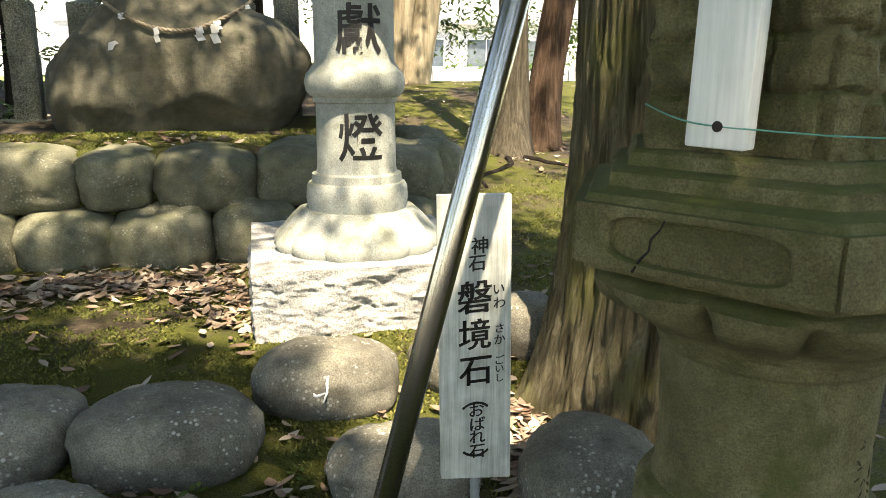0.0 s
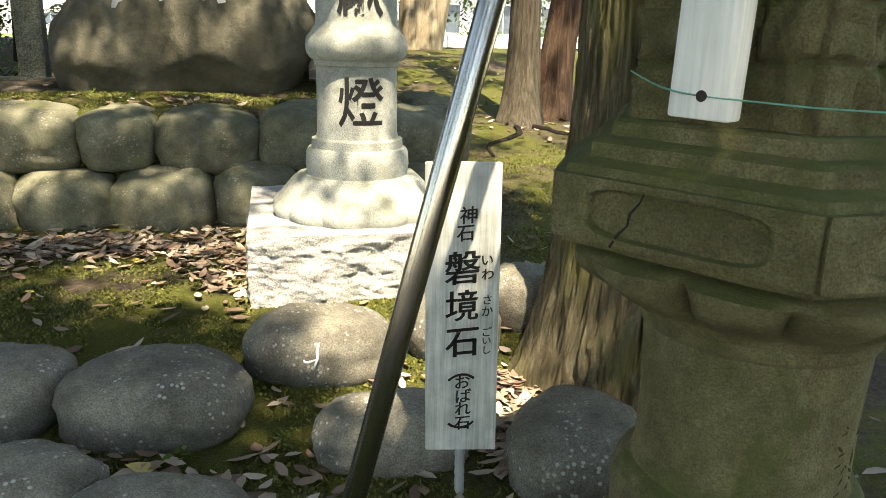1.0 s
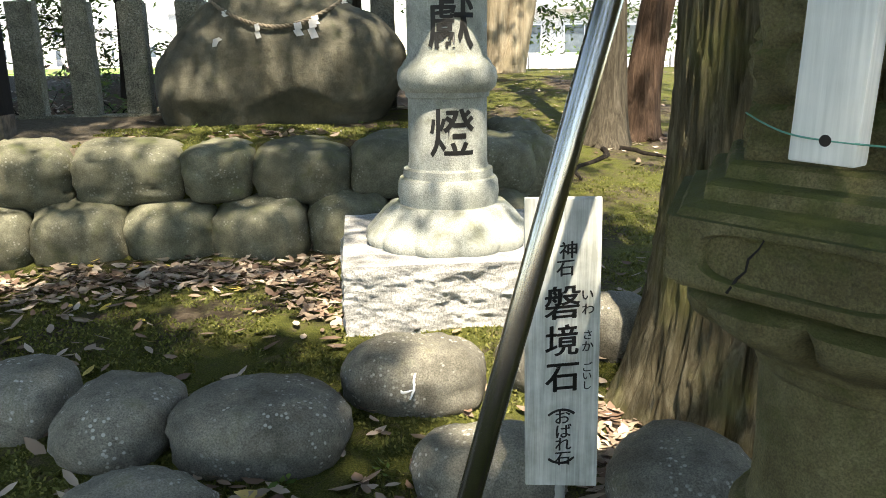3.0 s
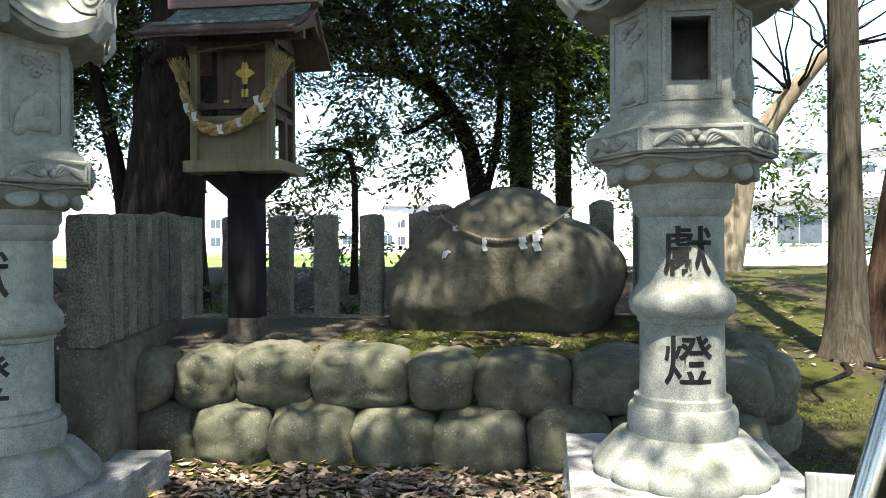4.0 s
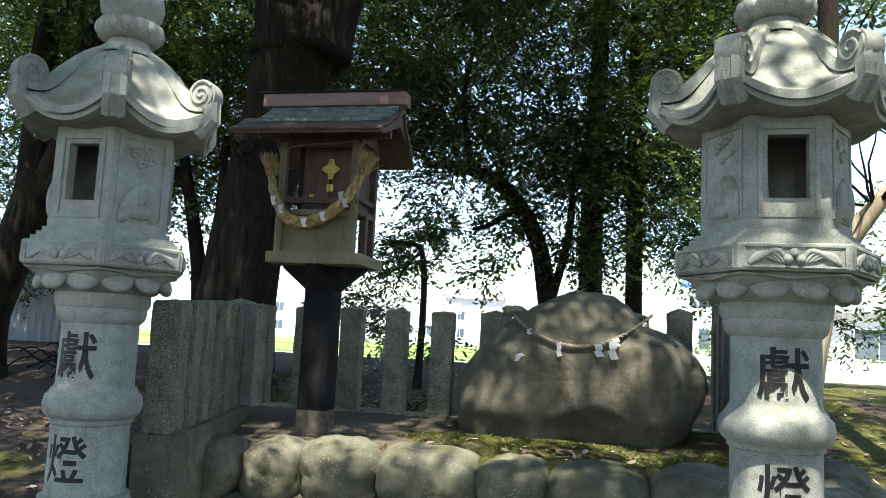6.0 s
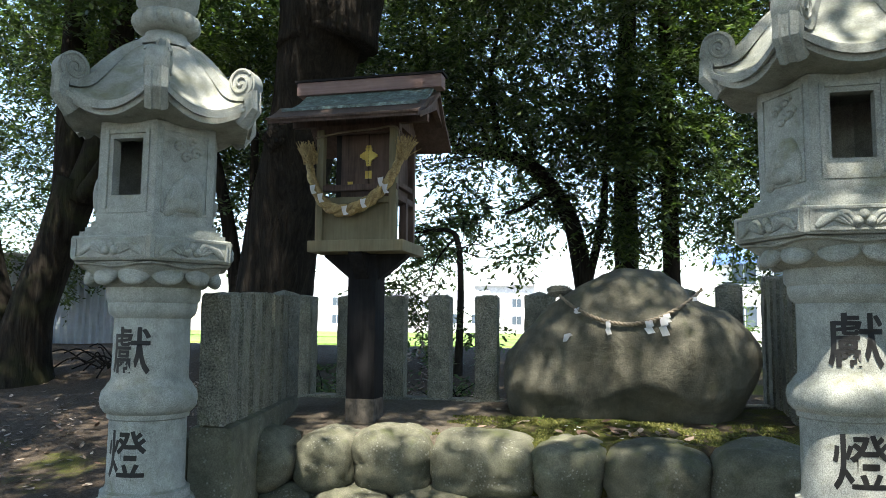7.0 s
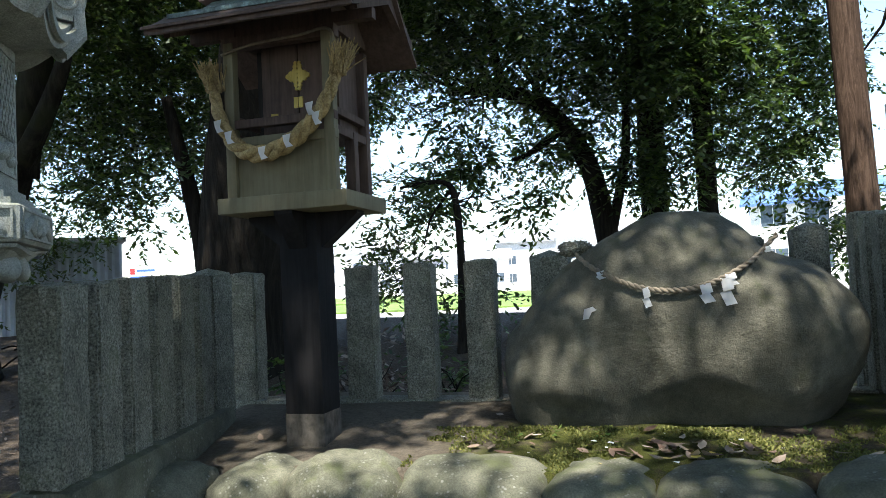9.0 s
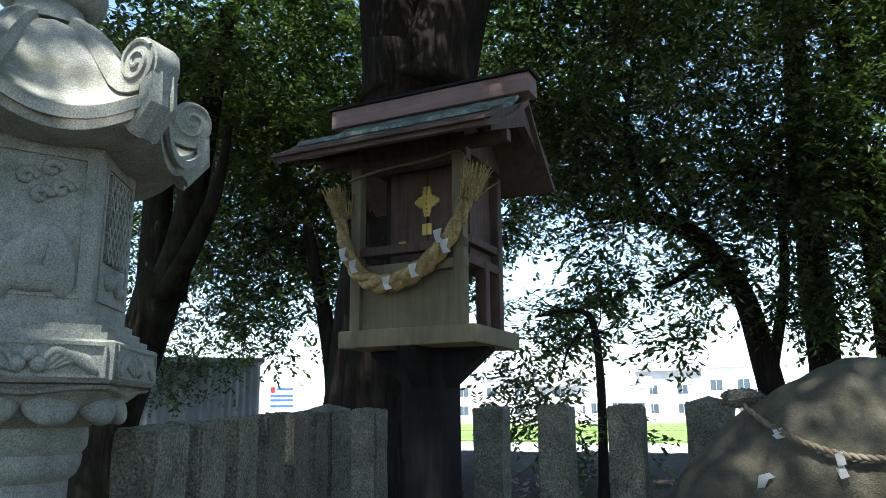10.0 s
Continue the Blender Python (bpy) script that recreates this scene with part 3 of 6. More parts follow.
def stone_lantern(m):
    """Votive lantern: plinth, lotus, banded shaft, platform, fire box, roof and bud."""
    L = thing("stone_lantern", m, "pale granite votive lantern with black carved characters, on a rough block", "stone lantern", "pair of lanterns")
    B = -0.39
    bm = boxed(-0.52, 0.50, -0.50, 0.62, B - 0.02, B + 0.125, bevel=0.008)
    part("foundation_slab", bm, CONCRETE, L, "pale concrete slab", smooth=False)
    bm = bmesh.new()
    bmesh.ops.create_cube(bm, size=1, matrix=Matrix.Translation((0, 0.065, (B + 0.125) / 2)) @ Matrix.Diagonal((0.89, 0.97, -B - 0.125, 1)))
    bmesh.ops.subdivide_edges(bm, edges=bm.edges[:], cuts=64, use_grid_fill=True)
    for v in bm.verts:
        p = v.co
        side = max(abs(p.x) / 0.445, abs(p.y - 0.065) / 0.485)
        if side > 0.985:
            q = p * 5.5
            chip = noise.voronoi(Vector((p.x * 8, p.y * 8, p.z * 13)) + Vector((noise.noise(q), 0, noise.noise(q * 2))) * 0.6)[0]
            rough = 0.02 * noise.noise(q) + 0.03 * (chip[1] - chip[0] - 0.3) * (0.5 + noise.noise(p * 3)) + 0.016 * (chip[0] - 0.4) + 0.006 * noise.noise(p * 22) + 0.005 * noise.noise(p * 55)
            k = 1 - smooth01(p.z, -0.05, 0.0)
            v.co.x += p.x / 0.43 * rough * k * 1.3
            v.co.y += p.y / 0.42 * rough * k * 1.3
        if p.z > -0.002:
            v.co.z += 0.004 * noise.noise(p * 12)
    part("block", bm, GRANITE_ROUGH, L, "block of split rough granite", smooth=25)
    # lotus base
    bm = lathe(bmesh.new(), [(0.335, 0.0), (0.345, 0.025), (0.335, 0.05), (0.30, 0.085), (0.265, 0.125), (0.235, 0.15)], 96, petals(12, 0.07))
    base = part("lotus_base", bm, GRANITE, L, smooth=50)
    for k in range(12):
        an = (k + 0.5) * math.pi / 6
        bm = bmesh.new()
        bmesh.ops.create_uvsphere(bm, u_segments=16, v_segments=10, radius=1, matrix=pose(0.285 * math.cos(an), 0.285 * math.sin(an), 0.062, 0, 0, math.degrees(an)) @ pose(0, 0, 0, 0, 38, 0) @ Matrix.Diagonal((0.05, 0.055, 0.03, 1)))
        part("petal", bm, GRANITE, base, smooth=True)
    # banded shaft
    prof = [(0.205, 0.15), (0.212, 0.19), (0.208, 0.235), (0.20, 0.25), (0.187, 0.255), (0.185, 0.285), (0.168, 0.292), (0.163, 0.31), (0.161, 0.555), (0.17, 0.56), (0.172, 0.578), (0.182, 0.582), (0.198, 0.60), (0.204, 0.632), (0.198, 0.662), (0.182, 0.678), (0.176, 0.69), (0.163, 0.705), (0.161, 0.72), (0.160, 0.945), (0.178, 0.96), (0.186, 0.98), (0.188, 1.0), (0.186, 1.005), (0.198, 1.02), (0.200, 1.045), (0.198, 1.065)]
    shaft = part("shaft", lathe(bmesh.new(), prof, 64), GRANITE, L, smooth=35)
    for ch, z in (("燈", 0.418), ("獻", 0.808)):
        bm = text_mesh(ch, 0.19, 0.0012, 0.0018)
        bmesh.ops.triangulate(bm, faces=bm.faces[:])
        for i in range(-12, 13):
            bmesh.ops.bisect_plane(bm, geom=bm.verts[:] + bm.edges[:] + bm.faces[:], plane_co=(i * 0.009, 0, 0), plane_no=(1, 0, 0))
        for v in bm.verts:
            q = v.co.x / 0.162
            v.co = Vector((0.1635 * math.sin(q), -0.1635 * math.cos(q), v.co.z + z))
        part("character", bm, BLACK_INK, shaft, smooth=False)
    # lotus bowl under the platform
    bm = lathe(bmesh.new(), [(0.195, 1.062), (0.215, 1.075), (0.25, 1.10), (0.285, 1.13), (0.30, 1.145), (0.31, 1.155)], 72, lambda an, r, z: (r + (hex_radius(an, r * 1.1) - r) * (z - 1.062) / 0.093, z))
    bowl = part("lotus_bowl", bm, GRANITE, L, smooth=50)
    for k in range(12):
        an = (k + 0.5) * math.pi / 6
        r = 0.262 * (hex_radius(an, 1.0) / 0.93)
        bm = bmesh.new()
        bmesh.ops.create_uvsphere(bm, u_segments=18, v_segments=12, radius=1, matrix=pose(r * math.cos(an), r * math.sin(an), 1.112, 0, 0, math.degrees(an)) @ pose(0, 0, 0, 0, -35, 0) @ Matrix.Diagonal((0.03, 0.066, 0.05, 1)))
        part("petal", bm, GRANITE, bowl, smooth=True)
    bm = lathe(bmesh.new(), [(0.30, 1.138), (0.343, 1.146), (0.35, 1.154)], 96, lambda an, r, z: (hex_radius(an, r) * (1 + 0.012 * abs(math.cos(3 * an))), z - 0.012 * abs(math.sin(3 * an)) ** 3))
    part("lip", bm, GRANITE, bowl, smooth=40)
    plat = part("platform", lathe(bmesh.new(), [(0.30, 1.152), (0.358, 1.158), (0.366, 1.165), (0.368, 1.245), (0.362, 1.25), (0.338, 1.252), (0.338, 1.268), (0.316, 1.27), (0.316, 1.286), (0.294, 1.288), (0.294, 1.306)], 6), GRANITE, L, smooth=False)
    for k in range(6):
        # carved sprays in the six panels
        turn = pose(0, 0, 0, 0, 0, 60 * k - 60)
        y = -0.368 * math.cos(math.pi / 6)
        for s in (-1, 1):
            for j in range(4):
                pts = smooth_path([(s * (0.018 + 0.012 * j), y, 1.175 + 0.004 * j), (s * (0.05 + 0.02 * j), y, 1.222 - 0.004 * j), (s * (0.10 + 0.014 * j), y, 1.205 - 0.008 * j), (s * (0.135 + 0.004 * j), y, 1.178)], 5)
                bm = sweep(bmesh.new(), pts, [0.004 + 0.0075 * math.sin(math.pi * i / (len(pts) - 1)) for i in range(len(pts))], 6)
                part("carved_leaf", bm, GRANITE, plat, smooth=True, m=turn)
        for x, z in ((0, 1.215), (-0.02, 1.195), (0.02, 1.195)):
            bm = bmesh.new()
            bmesh.ops.create_uvsphere(bm, u_segments=12, v_segments=8, radius=0.018, matrix=Matrix.Translation((x, y, z)))
            part("carved_berry", bm, GRANITE, plat, smooth=True, m=turn)
        bm = bmesh.new()
        for x0, x1, z0, z1 in ((-0.165, 0.165, 1.236, 1.242), (-0.165, 0.165, 1.168, 1.174), (-0.165, -0.159, 1.174, 1.236), (0.159, 0.165, 1.174, 1.236)):
            box(bm, x0, x1, y - 0.005, y + 0.004, z0, z1)
        part("panel_edge", bm, GRANITE, plat, smooth=False, m=turn)
    # fire box: six walls with frames, windows front and back
    R, z0, z1 = 0.272, 1.304, 1.70
    fb = new("fire_box")
    fb.parent = L
    ap, half = R * math.cos(math.pi / 6), R / 2
    for k in range(6):
        turn = pose(0, 0, 0, 0, 0, 60 * k)
        bm, bf, br = bmesh.new(), bmesh.new(), bmesh.new()
        y0 = -ap
        t = 0.05
        if k == 0:
            wx, wz0, wz1 = 0.07, 1.412, 1.632
            for x0, x1, a0, a1 in ((-half, -wx, z0, z1), (wx, half, z0, z1), (-wx, wx, z0, wz0), (-wx, wx, wz1, z1)):
                box(bm, x0, x1, y0, y0 + t, a0, a1)
            for x0, x1, a0, a1 in ((-0.105, -0.088, 1.36, 1.667), (0.088, 0.105, 1.36, 1.667), (-0.088, 0.088, 1.65, 1.667)):
                box(bf, x0, x1, y0 - 0.01, y0 + 0.01, a0, a1, bevel=0.003)
            box(bf, -0.105, 0.105, y0 - 0.006, y0 + 0.01, 1.345, 1.36)
            box(bf, -half, half, y0 - 0.008, y0 + 0.01, z0, z0 + 0.035, bevel=0.003)
        else:
            box(bm, -half, half, y0, y0 + t, z0, z1)
            for x0, x1, a0, a1 in ((-0.108, -0.098, 1.345, 1.675), (0.098, 0.108, 1.345, 1.675), (-0.098, 0.098, 1.665, 1.675), (-0.098, 0.098, 1.345, 1.355)):
                box(bf, x0, x1, y0 - 0.006, y0 + 0.01, a0, a1)
            if k == 2:
                # pierced lattice over a small carved spray
                for j in range(-7, 8):
                    for lean in (-1, 1):
                        box(br, -0.004, 0.004, -0.006, 0.006, -0.34, 0.34, m=pose(0.03 * j, y0 - 0.004, 1.54, 0, 32 * lean, 0))
                keep = (((-0.085, 0, 0), (-1, 0, 0)), ((0.085, 0, 0), (1, 0, 0)), ((0, 0, 1.44), (0, 0, -1)), ((0, 0, 1.655), (0, 0, 1)))
                for co, no in keep:
                    bmesh.ops.bisect_plane(br, geom=br.verts[:] + br.edges[:] + br.faces[:], plane_co=co, plane_no=no, clear_outer=True)
                part("lattice", br, GRANITE, fb, smooth=False, m=turn)
                for cx, cz, sx, sz in ((-0.03, 1.40, 0.03, 0.022), (0.02, 1.41, 0.022, 0.026), (0.05, 1.385, 0.03, 0.016)):
                    br = bmesh.new()
                    bmesh.ops.create_uvsphere(br, u_segments=14, v_segments=8, radius=1, matrix=Matrix.Translation((cx, y0, cz)) @ Matrix.Diagonal((sx, 0.022, sz, 1)))
                    part("carved_spray", br, GRANITE, fb, smooth=True, m=turn)
            else:
                # relief carving: leaning peaks below, curling clouds above
                for cx, cz, sx, sz, lean in ((-0.045, 1.41, 0.036, 0.085, 28), (0.005, 1.45, 0.03, 0.06, 12), (0.05, 1.425, 0.04, 0.085, -14), (0.0, 1.385, 0.088, 0.034, 0)):
                    bmesh.ops.create_uvsphere(br, u_segments=18, v_segments=12, radius=1, matrix=pose(cx, y0, cz, 0, lean, 0) @ Matrix.Diagonal((sx, 0.03, sz, 1)))
                    part("carved_peak", br, GRANITE, fb, smooth=True, m=turn)
                    br = bmesh.new()
                for cx, cz in ((-0.035, 1.61), (0.02, 1.635), (0.0, 1.57), (0.045, 1.59)):
                    pts = [Vector((cx + (0.026 - 0.006 * q) * math.cos(q * 1.6), y0 - 0.001, cz + (0.02 - 0.0045 * q) * math.sin(q * 1.6))) for q in np.linspace(0, 4, 16)]
                    part("carved_cloud", sweep(bmesh.new(), pts, 0.0105, 8), GRANITE, fb, smooth=True, m=turn)
        part("panel", bm, GRANITE, fb, smooth=35, m=turn)
        part("panel_frame", bf, GRANITE, fb, smooth=35, m=turn)
    lantern_cap(L)
    # neck, petal collar and bud
    prof = [(0.13, 2.05), (0.125, 2.075), (0.095, 2.10), (0.092, 2.115)]
    part("neck", lathe(bmesh.new(), prof, 48), GRANITE, L, smooth=40)
    bm = lathe(bmesh.new(), [(0.095, 2.115), (0.125, 2.125), (0.142, 2.15), (0.142, 2.18), (0.13, 2.20), (0.11, 2.205)], 80, petals(14, 0.04))
    collar = part("petal_collar", bm, GRANITE, L, smooth=50)
    for k in range(14):
        an = 2 * math.pi * (k + 0.5) / 14
        bm = bmesh.new()
        bmesh.ops.create_uvsphere(bm, u_segments=14, v_segments=10, radius=1, matrix=pose(0.128 * math.cos(an), 0.128 * math.sin(an), 2.165, 0, 0, math.degrees(an)) @ Matrix.Diagonal((0.026, 0.03, 0.034, 1)))
        part("petal", bm, GRANITE, collar, smooth=True)
    part("bud", lathe(bmesh.new(), [(0.11, 2.205), (0.135, 2.24), (0.142, 2.285), (0.13, 2.34), (0.095, 2.39), (0.05, 2.425), (0.012, 2.45)], 48), GRANITE, L, smooth=40)
    return L


RL = stone_lantern(pose(-0.35, 2.984, 0.368, 0, 0, 15.1) @ Matrix.Diagonal((0.963, 0.963, 1.018, 1)))
copy_thing(RL, pose(-2.844, 2.091, 0.288, 0, 0, 17.1) @ Matrix.Diagonal((0.963, 0.963, 1.01, 1)))

# ---- boulder with straw rope ----


def boulder():
    """Sections along its width: each an uneven oval, broad shoulders and a rounded crest."""
    tops = [(-1.0, 0.34), (-0.97, 0.43), (-0.86, 0.545), (-0.74, 0.625), (-0.6, 0.68), (-0.4, 0.755), (-0.25, 0.81), (-0.05, 0.865), (0.12, 0.885), (0.27, 0.87), (0.38, 0.81), (0.5, 0.715), (0.6, 0.665), (0.78, 0.61), (0.92, 0.555), (0.98, 0.47), (1.0, 0.34)]
    bots = [(-1.0, 0.1), (-0.9, -0.12), (0.6, -0.12), (0.85, 0.0), (0.93, 0.12), (1.0, 0.3)]
    bm, rings, n = bmesh.new(), [], 90
    off = Vector((3.1, 1.2, 0.4))
    xs = [math.sin(q) for q in np.linspace(-math.pi / 2, math.pi / 2, 110)]
    for x in xs:
        zt, zb = np.interp(x, *zip(*tops)), np.interp(x, *zip(*bots))
        end = max(1 - abs(x) ** 5, 0.0) ** 0.5
        zm, hz, hy = (zt + zb) / 2, (zt - zb) / 2 * (0.35 + 0.65 * end), 0.31 * max(end, 0.02)
        ring = []
        for k in range(n):
            q = 2 * math.pi * k / n
            c, s = math.cos(q), math.sin(q)
            yy, zz = math.copysign(abs(c) ** 0.8, c), math.copysign(abs(s) ** 0.75, s)
            p = Vector((x * 0.73, yy * hy * (1 - 0.25 * max(zz, 0) ** 2), zm + zz * hz))
            l = 0.07 * noise.noise(p * 2.1 + off) + 0.032 * noise.noise(p * 5 + off) + 0.009 * noise.noise(p * 18) + 0.003 * noise.noise(p * 45)
            p += Vector((x * 0.5, yy, zz * 0.6)) * l * (0.3 + 0.7 * end)
            if p.y < -0.05:
                p.y += 0.035 * (1 - smooth01(p.z, 0.06 + 0.06 * noise.noise(Vector((x * 2.3, 0, 0))), 0.17 + 0.09 * noise.noise(Vector((x * 3, 1, 0))))) * end
            ring.append(bm.verts.new(p))
        rings.append(ring)
    for lo, hi in zip(rings, rings[1:]):
        for k in range(n):
            bm.faces.new((lo[k], lo[(k + 1) % n], hi[(k + 1) % n], hi[k]))
    bm.faces.new(rings[0][::-1]), bm.faces.new(rings[-1])
    return bm


B = part("sacred_boulder", boulder(), BOULDER, smooth=True, m=PL @ pose(0.60, 1.98, 0.72))
tagged(B, "large dark weathered sacred boulder standing on the terrace", "boulder")


def boulder_front(u, z):
    """Where a level ray from the court meets the boulder, in its own axes."""
    best = None
    for p in B.data.vertices:
        d = abs(p.co.x - u) + abs(p.co.z - z)
        if p.co.y < 0.05 and (best is None or d < best[0]):
            best = (d, p.co)
    return best[1]


rope = thing("boulder_rope", PL @ pose(0.60, 1.98, 0.72), "thin twisted straw rope with white paper strips hung across the boulder", "rope")
pts = []
for t in np.linspace(0, 1, 25):
    u = -0.40 + 0.82 * t
    z = 0.71 + 0.03 * t - 0.19 * math.sin(math.pi * t) ** 0.85
    q = boulder_front(u, z)
    pts.append(Vector((u, q.y - 0.022, z)))
for _ in range(2):
    pts = [pts[0]] + [(a1 + b1 * 2 + c1) / 4 for a1, b1, c1 in zip(pts, pts[1:], pts[2:])] + [pts[-1]]
fine = smooth_path(pts, 8)
bm = bmesh.new()
for s in (0, math.pi):
    tw = [p + Vector((0, math.cos(i * 0.55 + s), math.sin(i * 0.55 + s))) * 0.0055 for i, p in enumerate(fine)]
    sweep(bm, tw, 0.0072, 6)
part("strand", bm, ROPE, rope, smooth=True)
q = boulder_front(-0.33, 0.47)
bm = bmesh.new()
bm.faces.new([bm.verts.new((q.x + a1, q.y - 0.012, q.z + b1)) for a1, b1 in ((-0.03, -0.03), (-0.022, 0.012), (0.012, 0.022), (0.028, 0.008), (0.008, 0.0), (-0.006, -0.026))])
bmesh.ops.solidify(bm, geom=bm.faces[:], thickness=0.0015)
part("paper_strip", bm, PAPER, rope, smooth=False)
for t, w, ln in ((0.15, 0.03, 0.03), (0.36, 0.025, 0.075), (0.63, 0.04, 0.07), (0.74, 0.035, 0.045), (0.72, 0.04, 0.11), (0.93, 0.04, 0.02)):
    p = fine[int(t * (len(fine) - 1))]
    bm = bmesh.new()
    zig = [(0, 0), (w * 0.2, -ln * 0.5), (-w * 0.1, -ln * 0.55), (w * 0.4, -ln)]
    lo = [bm.verts.new((p.x + x - w / 2, p.y - 0.012 - 0.006 * (i % 2), p.z + z)) for i, (x, z) in enumerate(zig)]
    hi = [bm.verts.new((p.x + x + w / 2, p.y - 0.010 - 0.006 * (i % 2), p.z + z + 0.008)) for i, (x, z) in enumerate(zig)]
    for i in range(3):
        bm.faces.new((lo[i], hi[i], hi[i + 1], lo[i + 1]))
    bmesh.ops.solidify(bm, geom=bm.faces[:], thickness=0.0015)
    part("paper_strip", bm, PAPER, rope, smooth=False)

tagged(part("pebble", blob(0.078, 0.055, 0.03, 91, rough=0.14), POST_STONE, None, smooth=True, m=PL @ pose(0.21, 1.96, 1.447)), "small pale stone resting on the boulder's shoulder", "stone")

# ---- granite post fence round the terrace ----


def post(u, v, w, d, top, peak, turn=0.0, bottom=0.72):
    bm = bmesh.new()
    h = top - bottom
    box(bm, -w / 2, w / 2, -d / 2, d / 2, 0, h)
    bmesh.ops.subdivide_edges(bm, edges=bm.edges[:], cuts=9, use_grid_fill=True)
    lean = (noise.noise(Vector((u * 7, v * 7, 1))) * 0.18, noise.noise(Vector((u * 7, v * 7, 9))) * 0.15)
    for q in bm.verts:
        if q.co.z > h - 0.001:
            q.co.z += peak * (1 - max(abs(q.co.x) / (w / 2), abs(q.co.y) / (d / 2)))
            q.co.z += lean[0] * q.co.x + lean[1] * q.co.y
        q.co += Vector((noise.noise(q.co * 9 + Vector((u, v, 0)) * 5), noise.noise(q.co * 9 + Vector((v, u, 7)) * 5), 0)) * 0.005
        q.co += noise.noise_vector(q.co * 45 + Vector((u, v, 3)) * 5) * 0.0035
    bmesh.ops.bevel(bm, geom=[e for e in bm.edges if e.calc_face_angle(0) > 0.7], offset=0.008, segments=2, affect="EDGES")
    ob = part("fence_post", bm, POST_STONE, None, smooth=False, m=PL @ pose(u, v, bottom, 0, 0, turn))
    return tagged(ob, "rough-hewn grey granite post of the shrine fence", "fence post", "posts of the stone fence")


for u in (-1.585, -1.25, -0.925, -0.61, -0.295):
    post(u, 2.25, 0.145, 0.12, 1.43, 0.012)
for u, top in ((0.03, 1.44), (0.34, 1.44), (0.66, 1.44), (0.95, 1.46), (1.22, 1.5)):
    post(u, 2.42, 0.19 if u < 0.1 else 0.15, 0.15, top, 0.03)
for k in range(6):
    post(-1.20 - 0.056 * k, 0.47 + 0.222 * k, 0.13, 0.16 if k else 0.17, 1.375 + 0.008 * k, 0.012, turn=14, bottom=0.79 - 0.01 * k)
post(-1.535, 1.80, 0.16, 0.17, 1.425, 0.03)
for k in range(6):
    post(1.54, 1.65 + 0.22 * k, 0.14, 0.15, 1.50 + 0.014 * k, 0.015, bottom=0.70)
for u0, u1, v0, v1 in ((-1.7, 0.0, 2.17, 2.33), (0.0, 1.45, 2.34, 2.5), (1.46, 1.64, 1.45, 2.9)):
    bm = boxed(u0, u1, v0, v1, 0.5, 0.765 if v0 > 2 else 0.69, bevel=0.012)
    tagged(part("fence_curb", bm, POST_STONE, None, smooth=30, m=PL), "weathered granite curb under the fence posts", "curb", kind="structure")

bm = boxed(-0.1, 0.1, -0.1, 1.42, 0.2, 0.79, bevel=0.03)
tagged(part("fence_curb", bm, WALL_STONE, None, smooth=30, m=PL @ pose(-1.20, 0.47, 0, 0, 0, 14)), "dark mossy stone curb under the side fence", "curb", kind="structure")

# ---- small wooden shrine on a post ----


